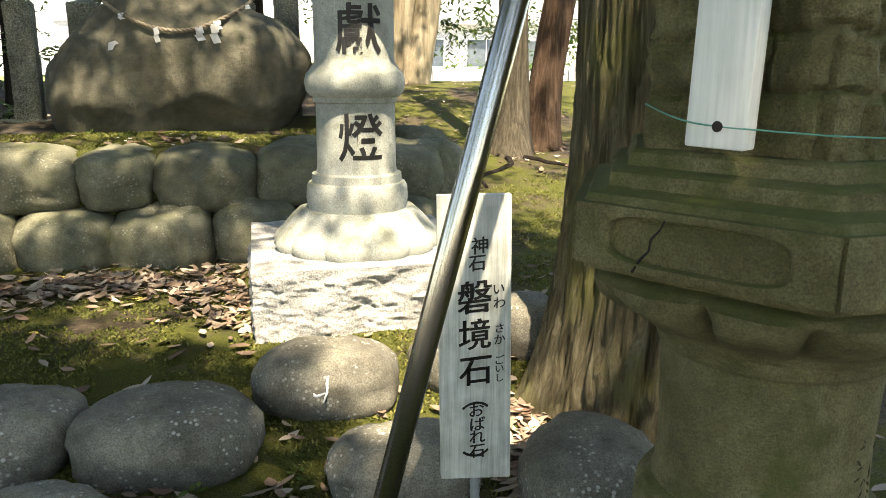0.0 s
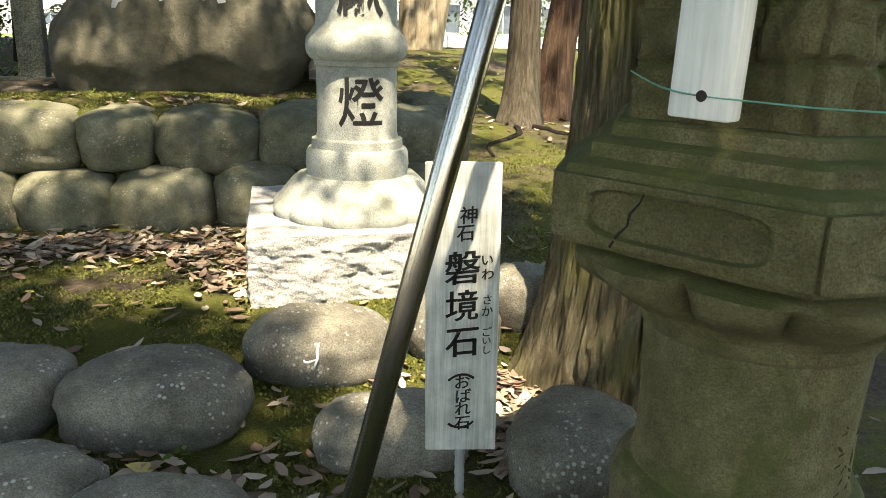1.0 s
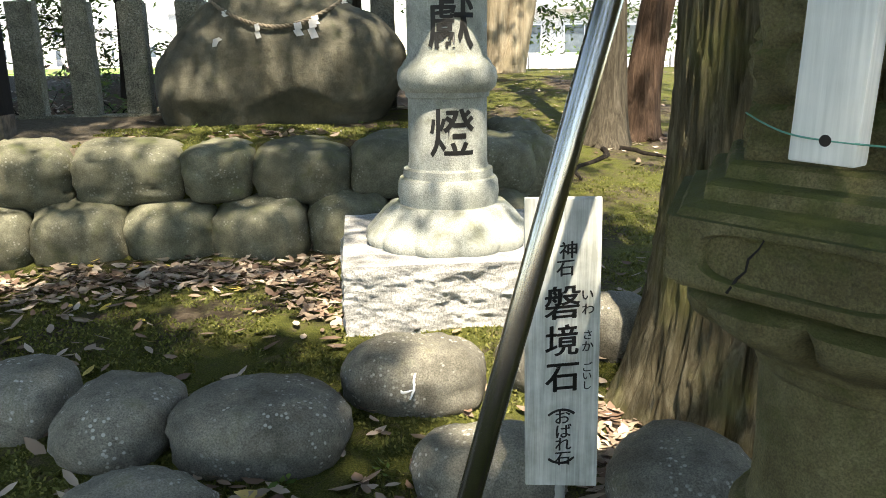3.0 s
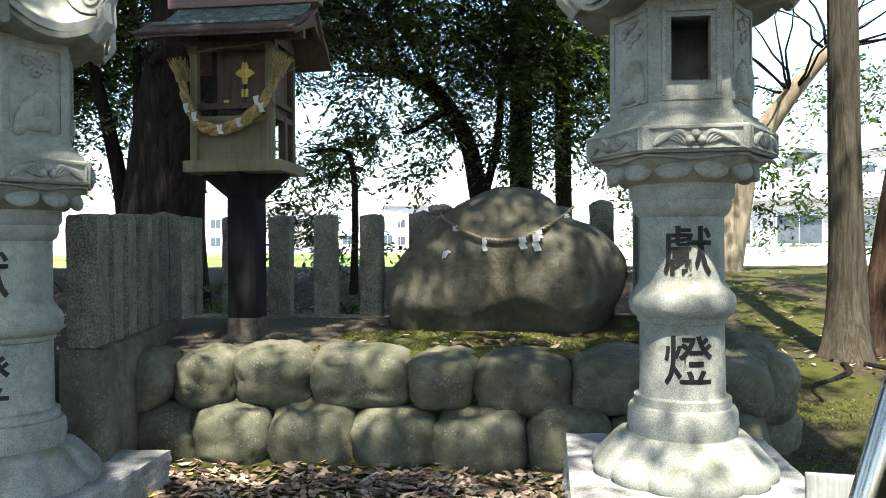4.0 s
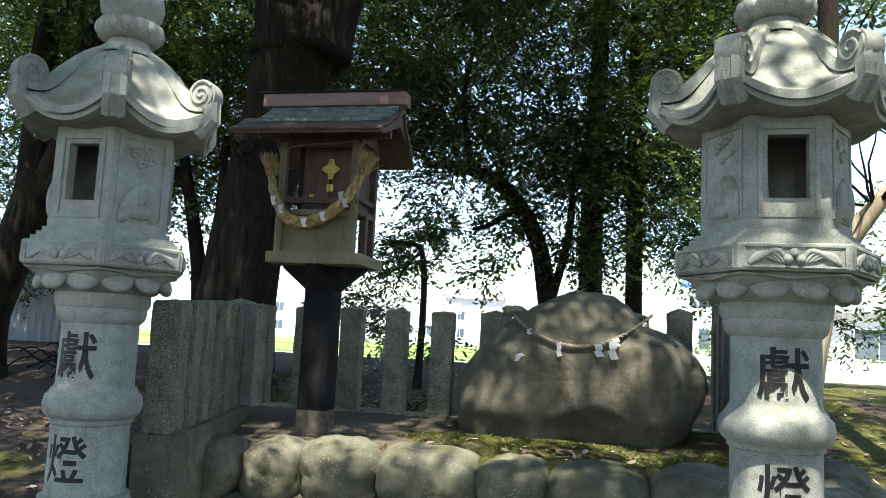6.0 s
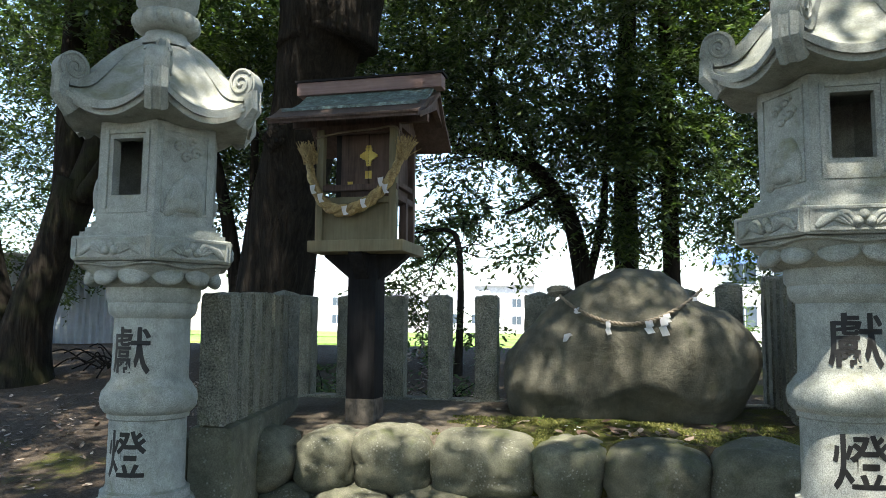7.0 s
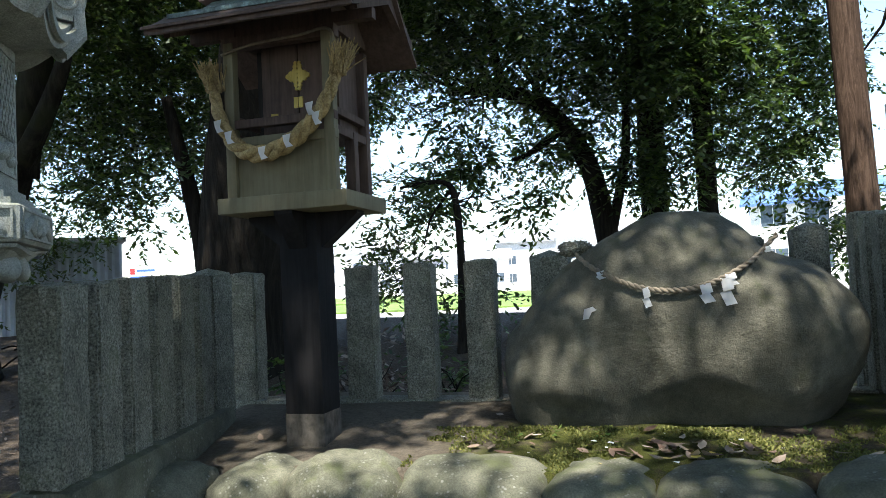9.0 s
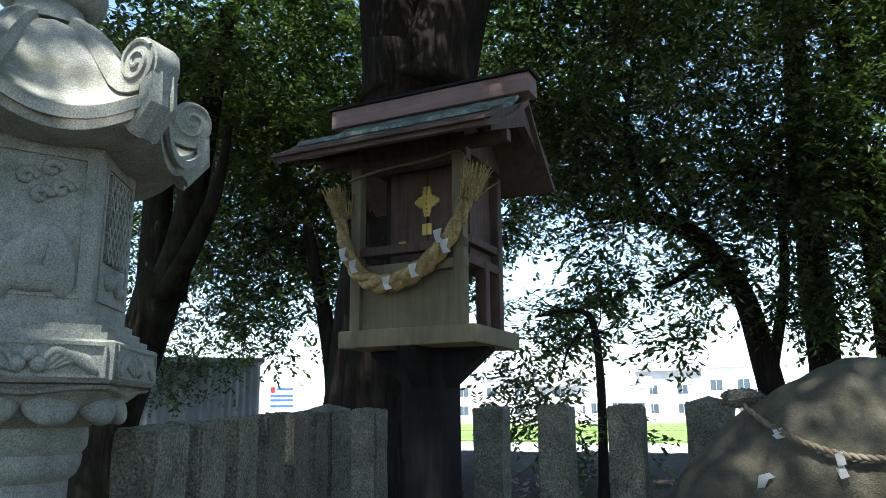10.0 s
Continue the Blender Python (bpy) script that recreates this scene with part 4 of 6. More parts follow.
def shrine():
    S = thing("post_shrine", PL @ pose(-0.885, 1.55, 0), "small weathered wooden shrine with verdigris copper roof on a black post", "shrine")
    gz = 0.70
    bm = bmesh.new()
    box(bm, -0.085, 0.085, -0.085, 0.085, gz - 0.05, 1.645, bevel=0.006)
    pst = part("post", bm, BLACK_POST, S, "square blackened post", smooth=30)
    bm = boxed(-0.0865, 0.0865, -0.0865, 0.0865, gz - 0.05, gz + 0.12, bevel=0.004)
    part("post_foot", bm, POST_WORN, pst, smooth=30)
    # spreading brackets under the platform
    bm = bmesh.new()
    for x0, x1, y0, y1 in ((-0.25, 0.25, -0.03, 0.03), (-0.03, 0.03, -0.21, 0.21)):
        lo = 1.50
        wide = x1 - x0 > 0.1
        q = [(-0.085, lo), (0.085, lo), (0.25 if wide else 0.21, 1.635), (0.25 if wide else 0.21, 1.65), (-0.25 if wide else -0.21, 1.65), (-0.25 if wide else -0.21, 1.635)]
        f = [bm.verts.new((s, -0.04, z) if wide else (-0.04, s, z)) for s, z in q]
        g2 = [bm.verts.new((s, 0.04, z) if wide else (0.04, s, z)) for s, z in q]
        bm.faces.new(f), bm.faces.new(g2[::-1])
        for i in range(6):
            bm.faces.new((f[i], f[(i + 1) % 6], g2[(i + 1) % 6], g2[i]))
    part("bracket", bm, BLACK_POST, S, smooth=False)
    plat = part("platform", boxed(-0.285, 0.285, -0.225, 0.225, 1.65, 1.715, bevel=0.005), WOOD_GREY, S, "grey-green platform board", smooth=30)
    # lower panel, posts, rails
    part("front_panel", boxed(-0.205, 0.205, -0.185, -0.165, 1.715, 1.93), WOOD_GREY, S, smooth=False)
    for x in (-0.225, 0.215):
        for y in (-0.185, 0.02, 0.165):
            top = 2.36 if y != 0.02 else 1.98
            part("pillar", boxed(x - 0.022, x + 0.022, y - 0.022, y + 0.022, 1.715, top, bevel=0.004), WOOD_GREY if y < 0 else WOOD, S, smooth=30)
    for z0, z1 in ((1.925, 1.962), (2.0, 2.035)):
        part("rail", boxed(-0.24, 0.24, -0.205, -0.165, z0, z1, bevel=0.003), WOOD_GREY if z0 < 1.95 else WOOD, S, smooth=30)
    for x in (-0.225, 0.215):
        part("rail", boxed(x - 0.018, x + 0.018, -0.16, 0.19, 1.95, 1.985, bevel=0.003), WOOD, S, smooth=30)
        part("rail", boxed(x - 0.016, x + 0.016, -0.16, 0.19, 2.03, 2.06, bevel=0.003), WOOD, S, smooth=30)
    # inner box with doors
    part("inner_box", boxed(-0.15, 0.20, -0.06, 0.19, 1.962, 2.40), WOOD, S, smooth=False)
    for x0, x1 in ((-0.105, 0.025), (0.03, 0.16)):
        d = part("door", boxed(x0, x1, -0.078, -0.063, 2.03, 2.36, bevel=0.003), WOOD, S, smooth=30)
        bm = boxed(x0 + 0.004 if x0 < 0 else x1 - 0.035, x0 + 0.035 if x0 < 0 else x1 - 0.004, -0.083, -0.076, 2.035, 2.075)
        part("corner_fitting", bm, BRASS, d, "gilt corner fitting", smooth=False)
    for s in (-1, 1):
        bm = bmesh.new()
        x = 0.0275
        for cx, cz, r in ((0.011, 2.245, 0.014), (0.03, 2.236, 0.012), (0.044, 2.225, 0.012), (0.03, 2.214, 0.012), (0.014, 2.225, 0.016), (0.011, 2.205, 0.013), (0.010, 2.265, 0.011), (0.008, 2.28, 0.008), (0.009, 2.186, 0.010), (0.007, 2.17, 0.008)):
            bmesh.ops.create_cone(bm, cap_ends=True, segments=14, radius1=r, radius2=r * 0.9, depth=0.008, matrix=pose(x + s * cx, -0.082, cz, 90))
        part("door_fitting", bm, BRASS, S, "gilt openwork plate", smooth=False)
        part("lock_plate", boxed(min(x + s * 0.002, x + s * 0.02), max(x + s * 0.002, x + s * 0.02), -0.086, -0.078, 2.09, 2.135), BRASS, S, smooth=False)
    # near-black block fills the left gap in place of real shade there
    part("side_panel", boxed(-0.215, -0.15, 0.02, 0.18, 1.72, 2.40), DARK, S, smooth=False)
    part("lintel", boxed(-0.26, 0.25, -0.2, -0.15, 2.335, 2.385, bevel=0.004), WOOD, S, smooth=30)
    # roof: front and back slopes, each a board layer with copper above
    W = 0.435

    def slope(y0, z0, y1, z1, w, th, sag=0.0, n=8):
        bm = bmesh.new()
        t0, b0 = [], []
        for i in range(n + 1):
            t = i / n
            y, z = y0 + (y1 - y0) * t, z0 + (z1 - z0) * t - sag * math.sin(math.pi * t)
            t0.append((y, z))
        rows = [[bm.verts.new((s * w, y, z + dz)) for y, z in t0] for s in (-1, 1) for dz in (0, -th)]
        a1, b1, c1, d1 = rows
        for i in range(n):
            bm.faces.new((a1[i], c1[i], c1[i + 1], a1[i + 1]))
            bm.faces.new((b1[i], b1[i + 1], d1[i + 1], d1[i]))
            bm.faces.new((a1[i], a1[i + 1], b1[i + 1], b1[i]))
            bm.faces.new((c1[i], d1[i], d1[i + 1], c1[i + 1]))
        bm.faces.new((a1[0], b1[0], d1[0], c1[0]))
        bm.faces.new((a1[-1], c1[-1], d1[-1], b1[-1]))
        return bm

    part("roof_board", slope(0.0, 2.61, -0.46, 2.365, W, 0.022, 0.03), WOOD, S, smooth=30)
    part("roof_board", slope(0.0, 2.61, 0.30, 2.33, W, 0.022, 0.02), WOOD, S, smooth=30)
    part("roof_copper", slope(-0.0, 2.645, -0.36, 2.455, W - 0.035, 0.018, 0.03), COPPER, S, "blue-green verdigris copper sheet", smooth=30)
    part("eave_board", slope(-0.30, 2.475, -0.475, 2.372, W + 0.005, 0.012, 0.008), WOOD, S, "dark reddish eave board", smooth=30)
    part("roof_copper", slope(0.0, 2.645, 0.31, 2.345, W - 0.03, 0.018, 0.02), COPPER, S, smooth=30)
    part("ridge_board", boxed(-0.455, 0.455, -0.05, 0.05, 2.625, 2.705, bevel=0.006), WOOD_PINK, S, "faded reddish ridge board", smooth=30)
    part("ridge_cap", boxed(-0.465, 0.465, -0.062, 0.062, 2.705, 2.717), BLACK_POST, S, smooth=False)
    for s in (-1, 1):
        bm = bmesh.new()
        for y in (-0.36, 0.30):
            q = [(0.0, 2.60), (0.0, 2.50), (y, 2.36), (y, 2.43)]
            f = [bm.verts.new((s * (W - 0.02), yy, zz)) for yy, zz in q]
            g2 = [bm.verts.new((s * (W - 0.05), yy, zz)) for yy, zz in q]
            bm.faces.new(f), bm.faces.new(g2[::-1])
            for i in range(4):
                bm.faces.new((f[i], f[(i + 1) % 4], g2[(i + 1) % 4], g2[i]))
        part("barge_board", bm, WOOD, S, smooth=False)
        part("purlin", boxed(min(s * 0.2, s * 0.41), max(s * 0.2, s * 0.41), -0.19, -0.15, 2.385, 2.43), WOOD, S, smooth=False)
    part("gable", boxed(-0.235, 0.235, -0.18, 0.18, 2.38, 2.50), WOOD, S, smooth=False)
    return S


shrine()
rp = thing("shimenawa", PL @ pose(-0.885, 1.55, 0), "thick twisted rice-straw rope with frayed ends slung on the shrine", "straw rope")
curve = smooth_path([(-0.285, -0.22, 2.19), (-0.262, -0.235, 2.08), (-0.205, -0.245, 1.955), (-0.115, -0.25, 1.885), (-0.005, -0.25, 1.885), (0.10, -0.248, 1.935), (0.19, -0.245, 2.02), (0.25, -0.24, 2.12), (0.275, -0.235, 2.19)], 7)
for s in range(3):
    bm = bmesh.new()
    n = len(curve)
    pts, rad = [], []
    for i, p in enumerate(curve):
        t = i / (n - 1)
        k = 0.55 + 0.45 * math.sin(math.pi * min(max(t, 0.05), 0.95))
        d = (curve[min(i + 1, n - 1)] - curve[max(i - 1, 0)]).normalized()
        sd = d.cross(Vector((0, 1, 0))).normalized()
        ph = i * 0.5 + s * 2 * math.pi / 3
        pts.append(p + (sd * math.cos(ph) + Vector((0, 1, 0)) * math.sin(ph)) * 0.0185 * k)
        rad.append(0.0195 * k)
    sweep(bm, pts, rad, 9, wobble=0.12, seed=s)
    part("strand", bm, STRAW, rp, smooth=True)
rnd = random.Random(9)
for end, d in ((curve[0], Vector((-0.25, -0.1, 1))), (curve[-1], Vector((0.35, -0.15, 1)))):
    bm = bmesh.new()
    for k in range(150):
        dd = (d.normalized() + Vector((rnd.gauss(0, 0.22), rnd.gauss(0, 0.2), rnd.gauss(0, 0.12)))).normalized()
        p = end + Vector((rnd.gauss(0, 0.015), rnd.gauss(0, 0.015), -0.03))
        ln = rnd.uniform(0.08, 0.15)
        sweep(bm, [p, p + dd * ln * 0.5, p + dd * ln + Vector((0, 0, -0.01))], [0.0035, 0.003, 0.0015], 4)
    part("frayed_end", bm, STRAW, rp, smooth=False)
for t, dx in ((0.2, 0.0), (0.25, 0.02), (0.48, 0.0), (0.6, 0.0), (0.72, 0.03), (0.78, -0.03)):
    p = curve[int(t * (len(curve) - 1))]
    bm = bmesh.new()
    y = p.y - 0.045
    q = [(-0.015, 0.015), (0.02, 0.02), (0.012, -0.012), (0.03, -0.03), (0.0, -0.035), (-0.012, -0.008)]
    bm.faces.new([bm.verts.new((p.x + dx + a1, y - 0.01 * abs(b1) * 10, p.z + b1)) for a1, b1 in q])
    bmesh.ops.solidify(bm, geom=bm.faces[:], thickness=0.0015)
    part("paper_strip", bm, PAPER, rp, smooth=False)
bm = bmesh.new()
sweep(bm, smooth_path([(-0.25, -0.215, 2.31), (-0.1, -0.22, 2.335), (0.1, -0.22, 2.345), (0.24, -0.215, 2.35), (0.25, -0.2, 2.2)], 6), 0.006, 6)
part("tie", bm, ROPE, rp, smooth=True)

# ---- old mossy lantern near the path ----


def old_lantern():
    L = thing("old_stone_lantern", pose(0.538, 1.055, 0, 0, 0, 0), "old mossy sandstone lantern, worn and cracked, with bulging shaft", "stone lantern")
    prof = [(0.29, -0.05), (0.29, 0.12), (0.272, 0.18), (0.235, 0.24), (0.205, 0.28), (0.188, 0.30), (0.184, 0.33), (0.185, 0.39), (0.181, 0.415), (0.171, 0.43), (0.158, 0.437), (0.154, 0.45), (0.153, 0.55), (0.156, 0.62), (0.158, 0.66), (0.166, 0.668), (0.17, 0.70)]

    def worn(an, r, z):
        return r * (1 + 0.015 * noise.noise(Vector((math.cos(an) * 3, math.sin(an) * 3, z * 6))) + 0.01 * noise.noise(Vector((math.cos(an) * 9, math.sin(an) * 9, z * 20)))), z

    fine = [(a1 + (b1 - a1) * q, c1 + (d1 - c1) * q) for (a1, c1), (b1, d1) in zip(prof, prof[1:]) for q in (0, 0.25, 0.5, 0.75)] + [prof[-1]]
    shaft = part("shaft", lathe(bmesh.new(), fine, 96, worn), OLD_STONE, L, smooth=40)
    # worn carved strokes in two columns, past reading; groove shade is their dark colour
    rnd = random.Random(31)
    for k in range(15):
        an, z = radians(-56 if k < 9 else -42) + rnd.gauss(0, 0.07), 0.585 - 0.016 * (k if k < 9 else k - 6)
        da, dz = rnd.choice(((0.10, 0.004), (0.09, -0.012), (0.02, -0.028), (0.07, 0.014)))
        pts = [(0.1532 * math.cos(an + da * q), 0.1532 * math.sin(an + da * q), z + dz * q) for q in (0, 0.5, 1)]
        part("carved_stroke", sweep(bmesh.new(), pts, [0.001, 0.0024, 0.0008], 5), CARVED, shaft, smooth=True)
    tw, turned = 0.0, pose(0, 0, 0, 0, 0, OLD_TURN)

    def hexed(an, r, z):
        t = smooth01(z, 0.715, 0.795)
        rr = r * (1 - t) + hex_radius(an - tw, r * 1.04) * t
        return rr * (1 + 0.19 * (abs(math.sin(6 * an)) ** 0.5 - 0.7) * math.sin(math.pi * min(max((z - 0.70) / 0.09, 0), 1)) + 0.03 * noise.noise(Vector((math.cos(an) * 6, math.sin(an) * 6, z * 25)))), z

    bowl = [(0.16, 0.685), (0.178, 0.690), (0.186, 0.702), (0.20, 0.712), (0.228, 0.728), (0.255, 0.746), (0.275, 0.764), (0.28, 0.774), (0.268, 0.783), (0.252, 0.787), (0.252, 0.80)]
    bowl = [(a1 + (b1 - a1) * q, c1 + (d1 - c1) * q) for (a1, c1), (b1, d1) in zip(bowl, bowl[1:]) for q in (0, 0.33, 0.66)] + [bowl[-1]]
    part("lotus_bowl", lathe(bmesh.new(), bowl, 96, hexed), OLD_STONE, L, smooth=50, m=turned)

    def hexworn(an, r, z):
        return hex_radius(an - tw, r) + 0.004 * noise.noise(Vector((math.cos(an) * 8, math.sin(an) * 8, z * 30))), z

    prof = [(0.295, 0.797), (0.315, 0.802), (0.32, 0.812), (0.322, 0.85), (0.32, 0.893), (0.313, 0.904), (0.292, 0.908), (0.285, 0.912), (0.283, 0.93), (0.276, 0.935), (0.258, 0.938), (0.253, 0.955), (0.246, 0.96)]
    plat = part("platform", lathe(bmesh.new(), prof, 96, hexworn), OLD_STONE, L, smooth=28, m=turned)
    ap = 0.3215 * math.cos(math.pi / 6)
    for k in range(6):
        turn = pose(0, 0, 0, 0, 0, 60 * k + 30 + 90)
        bm = bmesh.new()
        # raised border round a sunken panel with rounded ends
        rings = []
        for q in np.linspace(0, 2 * math.pi, 72, endpoint=False):
            c, s = math.cos(q), math.sin(q)
            x, z = 0.114 * math.copysign(abs(c) ** 0.45, c), 0.03 * math.copysign(abs(s) ** 0.6, s)
            g = min(0.1632 / max(abs(x), 1e-6), 0.0405 / max(abs(z), 1e-6))
            wob = 0.0012 * noise.noise(Vector((x * 40, k, z * 40)))
            rings.append([bm.verts.new((x * f, -ap - d, 0.853 + z * f)) for f, d in ((0.985, -0.003), (1.0, 0.007 + wob), (1.045, 0.0115 + wob), (g, 0.0105), (g, -0.004))])
        for i in range(72):
            p, q = rings[i], rings[(i + 1) % 72]
            for j in range(4):
                bm.faces.new((p[j], q[j], q[j + 1], p[j + 1]))
        bmesh.ops.recalc_face_normals(bm, faces=bm.faces[:])
        part("panel_border", bm, OLD_STONE, plat, smooth=35, m=turn)
    # jagged crack across one face
    turn = pose(0, 0, 0, 0, 0, 60 * OLD_FACE + 120)
    bm = bmesh.new()
    sweep(bm, [(-0.04, -ap - 0.0105, 0.89), (-0.036, -ap - 0.0105, 0.883), (-0.046, -ap - 0.001, 0.870), (-0.058, -ap - 0.001, 0.855), (-0.060, -ap - 0.001, 0.840), (-0.070, -ap - 0.001, 0.829), (-0.071, -ap - 0.0105, 0.820), (-0.076, -ap - 0.0105, 0.812)], [0.0006, 0.001, 0.0012, 0.0018, 0.0014, 0.002, 0.002, 0.0022], 5)
    part("crack", bm, DARK, plat, smooth=False, m=turn)
    def rock(an, r, z):
        n = noise.noise(Vector((math.cos(an) * 3.5, math.sin(an) * 3.5, z * 9))) * 0.016 + abs(noise.noise(Vector((math.cos(an) * 5, math.sin(an) * 5, z * 13)))) * -0.022 + noise.noise(Vector((math.cos(an) * 16, math.sin(an) * 16, z * 50))) * 0.008
        # open joints between the worn courses
        for zc, w in ((1.035, 0.006), (1.105, 0.008), (1.2, 0.007), (1.3, 0.007)):
            n -= 0.012 * max(0.0, 1 - abs(z - zc - 0.02 * noise.noise(Vector((an * 3, zc, 0)))) / w)
        for ac, lo, hi in ((3.75, 1.0, 1.105), (4.1, 1.03, 1.2), (4.45, 0.95, 1.1), (3.95, 1.1, 1.2), (4.7, 1.035, 1.2)):
            if lo < z < hi:
                n -= 0.012 * max(0.0, 1 - abs(an + tw - ac + 0.3 - 0.03 * noise.noise(Vector((z * 30, ac, 0)))) / 0.035)
        return hex_radius(an - tw, r) + n, z

    prof = [(0.23, 0.95 + 0.006 * i) for i in range(76)]
    part("fire_box", lathe(bmesh.new(), prof, 240, rock), OLD_STONE, L, "rough eroded fire box", smooth=35, m=turned)
    prof = [(0.25, 1.375), (0.29, 1.385), (0.30, 1.405), (0.28, 1.425), (0.22, 1.45), (0.15, 1.475), (0.1, 1.49), (0.09, 1.51), (0.1, 1.54), (0.08, 1.58), (0.02, 1.6)]
    part("roof", lathe(bmesh.new(), prof, 96, lambda an, r, z: (hex_radius(an - tw, r), z + 0.02 * (r > 0.27) * (hex_radius(an - tw, 1) - 0.87) / 0.13)), OLD_STONE, L, smooth=40, m=turned)
    return L


OLD_TURN, OLD_FACE = 17.4, 3
old_lantern()
# white painted stake tied to the old lantern
st = thing("white_stake", pose(0.373, 0.867, 0.972, 0, 1.5, -42), "weathered white painted wooden stake with a bored hole", "stake")
part("body", boxed(-0.0365, 0.0365, -0.016, 0.016, 0, 0.62, bevel=0.004), WHITE_PAINT, st, smooth=30)
# flat disc, the hole's inner shade put into its colour
bm = bmesh.new()
bmesh.ops.create_cone(bm, cap_ends=True, segments=16, radius1=0.0055, radius2=0.0065, depth=0.003, matrix=pose(0.003, -0.0160, 0.026, 90))
part("bored_hole", bm, DARK, st, smooth=False)
w = thing("tie_wire", pose(0, 0, 0), "thin green plastic-coated wire tied round the lantern", "wire")
bm = bmesh.new()
sweep(bm, smooth_path([(0.312, 0.985, 1.018), (0.318, 0.93, 1.011), (0.333, 0.878, 1.003), (0.365, 0.853, 0.998), (0.43, 0.80, 0.995), (0.49, 0.79, 0.992), (0.60, 0.79, 0.99), (0.76, 0.86, 0.99), (0.80, 1.05, 0.99)], 6), 0.0011, 5)
part("strand", bm, WIRE, w, smooth=True)

# ---- signboard on a rebar ----
sg = thing("signboard", pose(0.108, 1.55, 0.145, 0, -1.0, 4), "narrow weathered white signboard with black brushed characters on a rebar", "sign")
part("board", boxed(-0.08, 0.08, -0.012, 0.012, 0, 0.66, bevel=0.004), SIGN_PAINT, sg, smooth=30)
part("rebar", sweep(bmesh.new(), [(0.0, 0.015, -0.3 + 0.012 * i) for i in range(30)], [0.011 + 0.0015 * (i % 2) for i in range(30)], 10), REBAR, sg, "ribbed steel bar", smooth=30)
for txt, x, z, s in (("神", 0.012, 0.548, 0.036), ("石", 0.006, 0.51, 0.036), ("磐", 0.0, 0.43, 0.072), ("境", 0.0, 0.345, 0.068), ("石", 0.002, 0.262, 0.07),
                     ("い", 0.052, 0.452, 0.026), ("わ", 0.054, 0.42, 0.026), ("さ", 0.054, 0.362, 0.022), ("か", 0.054, 0.336, 0.024), ("ご", 0.054, 0.288, 0.022), ("い", 0.054, 0.268, 0.02), ("し", 0.054, 0.246, 0.02),
                     ("︵", 0.0, 0.198, 0.055), ("お", 0.002, 0.168, 0.034), ("ば", 0.004, 0.134, 0.034), ("れ", 0.004, 0.103, 0.034), ("石", 0.004, 0.068, 0.034), ("︶", 0.0, 0.04, 0.055)):
    # brushed strokes: heavy, rising to the right
    bm = text_mesh(txt, s * 1.1, s * 0.004, s * (0.017 if s > 0.03 else 0.012))
    for q in bm.verts:
        q.co.z += 0.10 * q.co.x
    part("character", bm, BLACK_INK, sg, smooth=False, m=pose(x, -0.0135, z))

# ---- steel handrail tube ----
hr = thing("handrail_tube", pose(0, 0, 0), "slanting polished stainless steel handrail tube", "handrail")
bm = sweep(bmesh.new(), [(-0.15, 1.19, -0.05), (0.01, 1.18, 0.6), (0.36, 1.155, 2.0)], 0.0214, 32)
part("tube", bm, STEEL, hr, smooth=True)

# ---- trees ----


def trunk(name, pts, radii, mat, parent, n=20, flare=0.0, seed=0, lumps=0.06, k=6, ridge=0.0):
    bm = bmesh.new()
    path = smooth_path(pts, k)
    rr = np.interp(np.linspace(0, len(radii) - 1, len(path)), range(len(radii)), radii)
    off = Vector((seed * 3.3, seed, seed * 0.7))
    rings = []
    for i, p in enumerate(path):
        d = (path[min(i + 1, len(path) - 1)] - path[max(i - 1, 0)]).normalized()
        side = Vector((1, 0, 0)) if abs(d.x) < 0.9 else Vector((0, 1, 0))
        side = (side - d * side.dot(d)).normalized()
        up = d.cross(side)
        ring = []
        for j in range(n):
            an = 2 * math.pi * j / n
            q = Vector((math.cos(an), math.sin(an), 0))
            r = rr[i] * (1 + lumps * noise.noise(q * 1.5 + off + Vector((0, 0, p.z * 1.2))) + lumps * 0.5 * noise.noise(q * 5 + off + Vector((0, 0, p.z * 0.8))))
            if ridge:
                w = noise.noise(Vector((q.x * 7, q.y * 7, p.z * 2.5)) + off)
                f = noise.noise(Vector((q.x * 20 + 2 * w, q.y * 20 + 2 * w, p.z * 2.4)) + off)
                r *= 1 + ridge * (0.5 - abs(f) * 2.2) + ridge * 0.4 * noise.noise(Vector((q.x * 40, q.y * 40, p.z * 5)))
            if flare:
                h = max(p.z - path[0].z, 0)
                r *= 1 + flare * math.exp(-h / 0.22) * (0.7 + 0.5 * noise.noise(q * 2.2 + off))
            ring.append(bm.verts.new(p + (side * math.cos(an) + up * math.sin(an)) * r))
        rings.append(ring)
    for lo, hi in zip(rings, rings[1:]):
        for j in range(n):
            bm.faces.new((lo[j], lo[(j + 1) % n], hi[(j + 1) % n], hi[j]))
    bm.faces.new(rings[0][::-1]), bm.faces.new(rings[-1])
    return part(name, bm, mat, parent, smooth=True)


def tree(u, v, label, stems, mat, limbs=(), flare=0.5, seed=0, n=20, ridge=0.0, k=6):
    """A tree: stems and limbs are lists of (points, radii), in the precinct's axes from its base."""
    T = thing("tree", on(u, v), label, "tree")
    for i, (pts, radii) in enumerate(stems):
        trunk("trunk", pts, radii, mat, T, n=n, flare=flare, seed=seed + i, ridge=ridge, k=k)
    for i, (pts, radii) in enumerate(limbs):
        trunk("limb", pts, radii, mat, T, n=10, seed=seed + 20 + i, k=4)
    return T


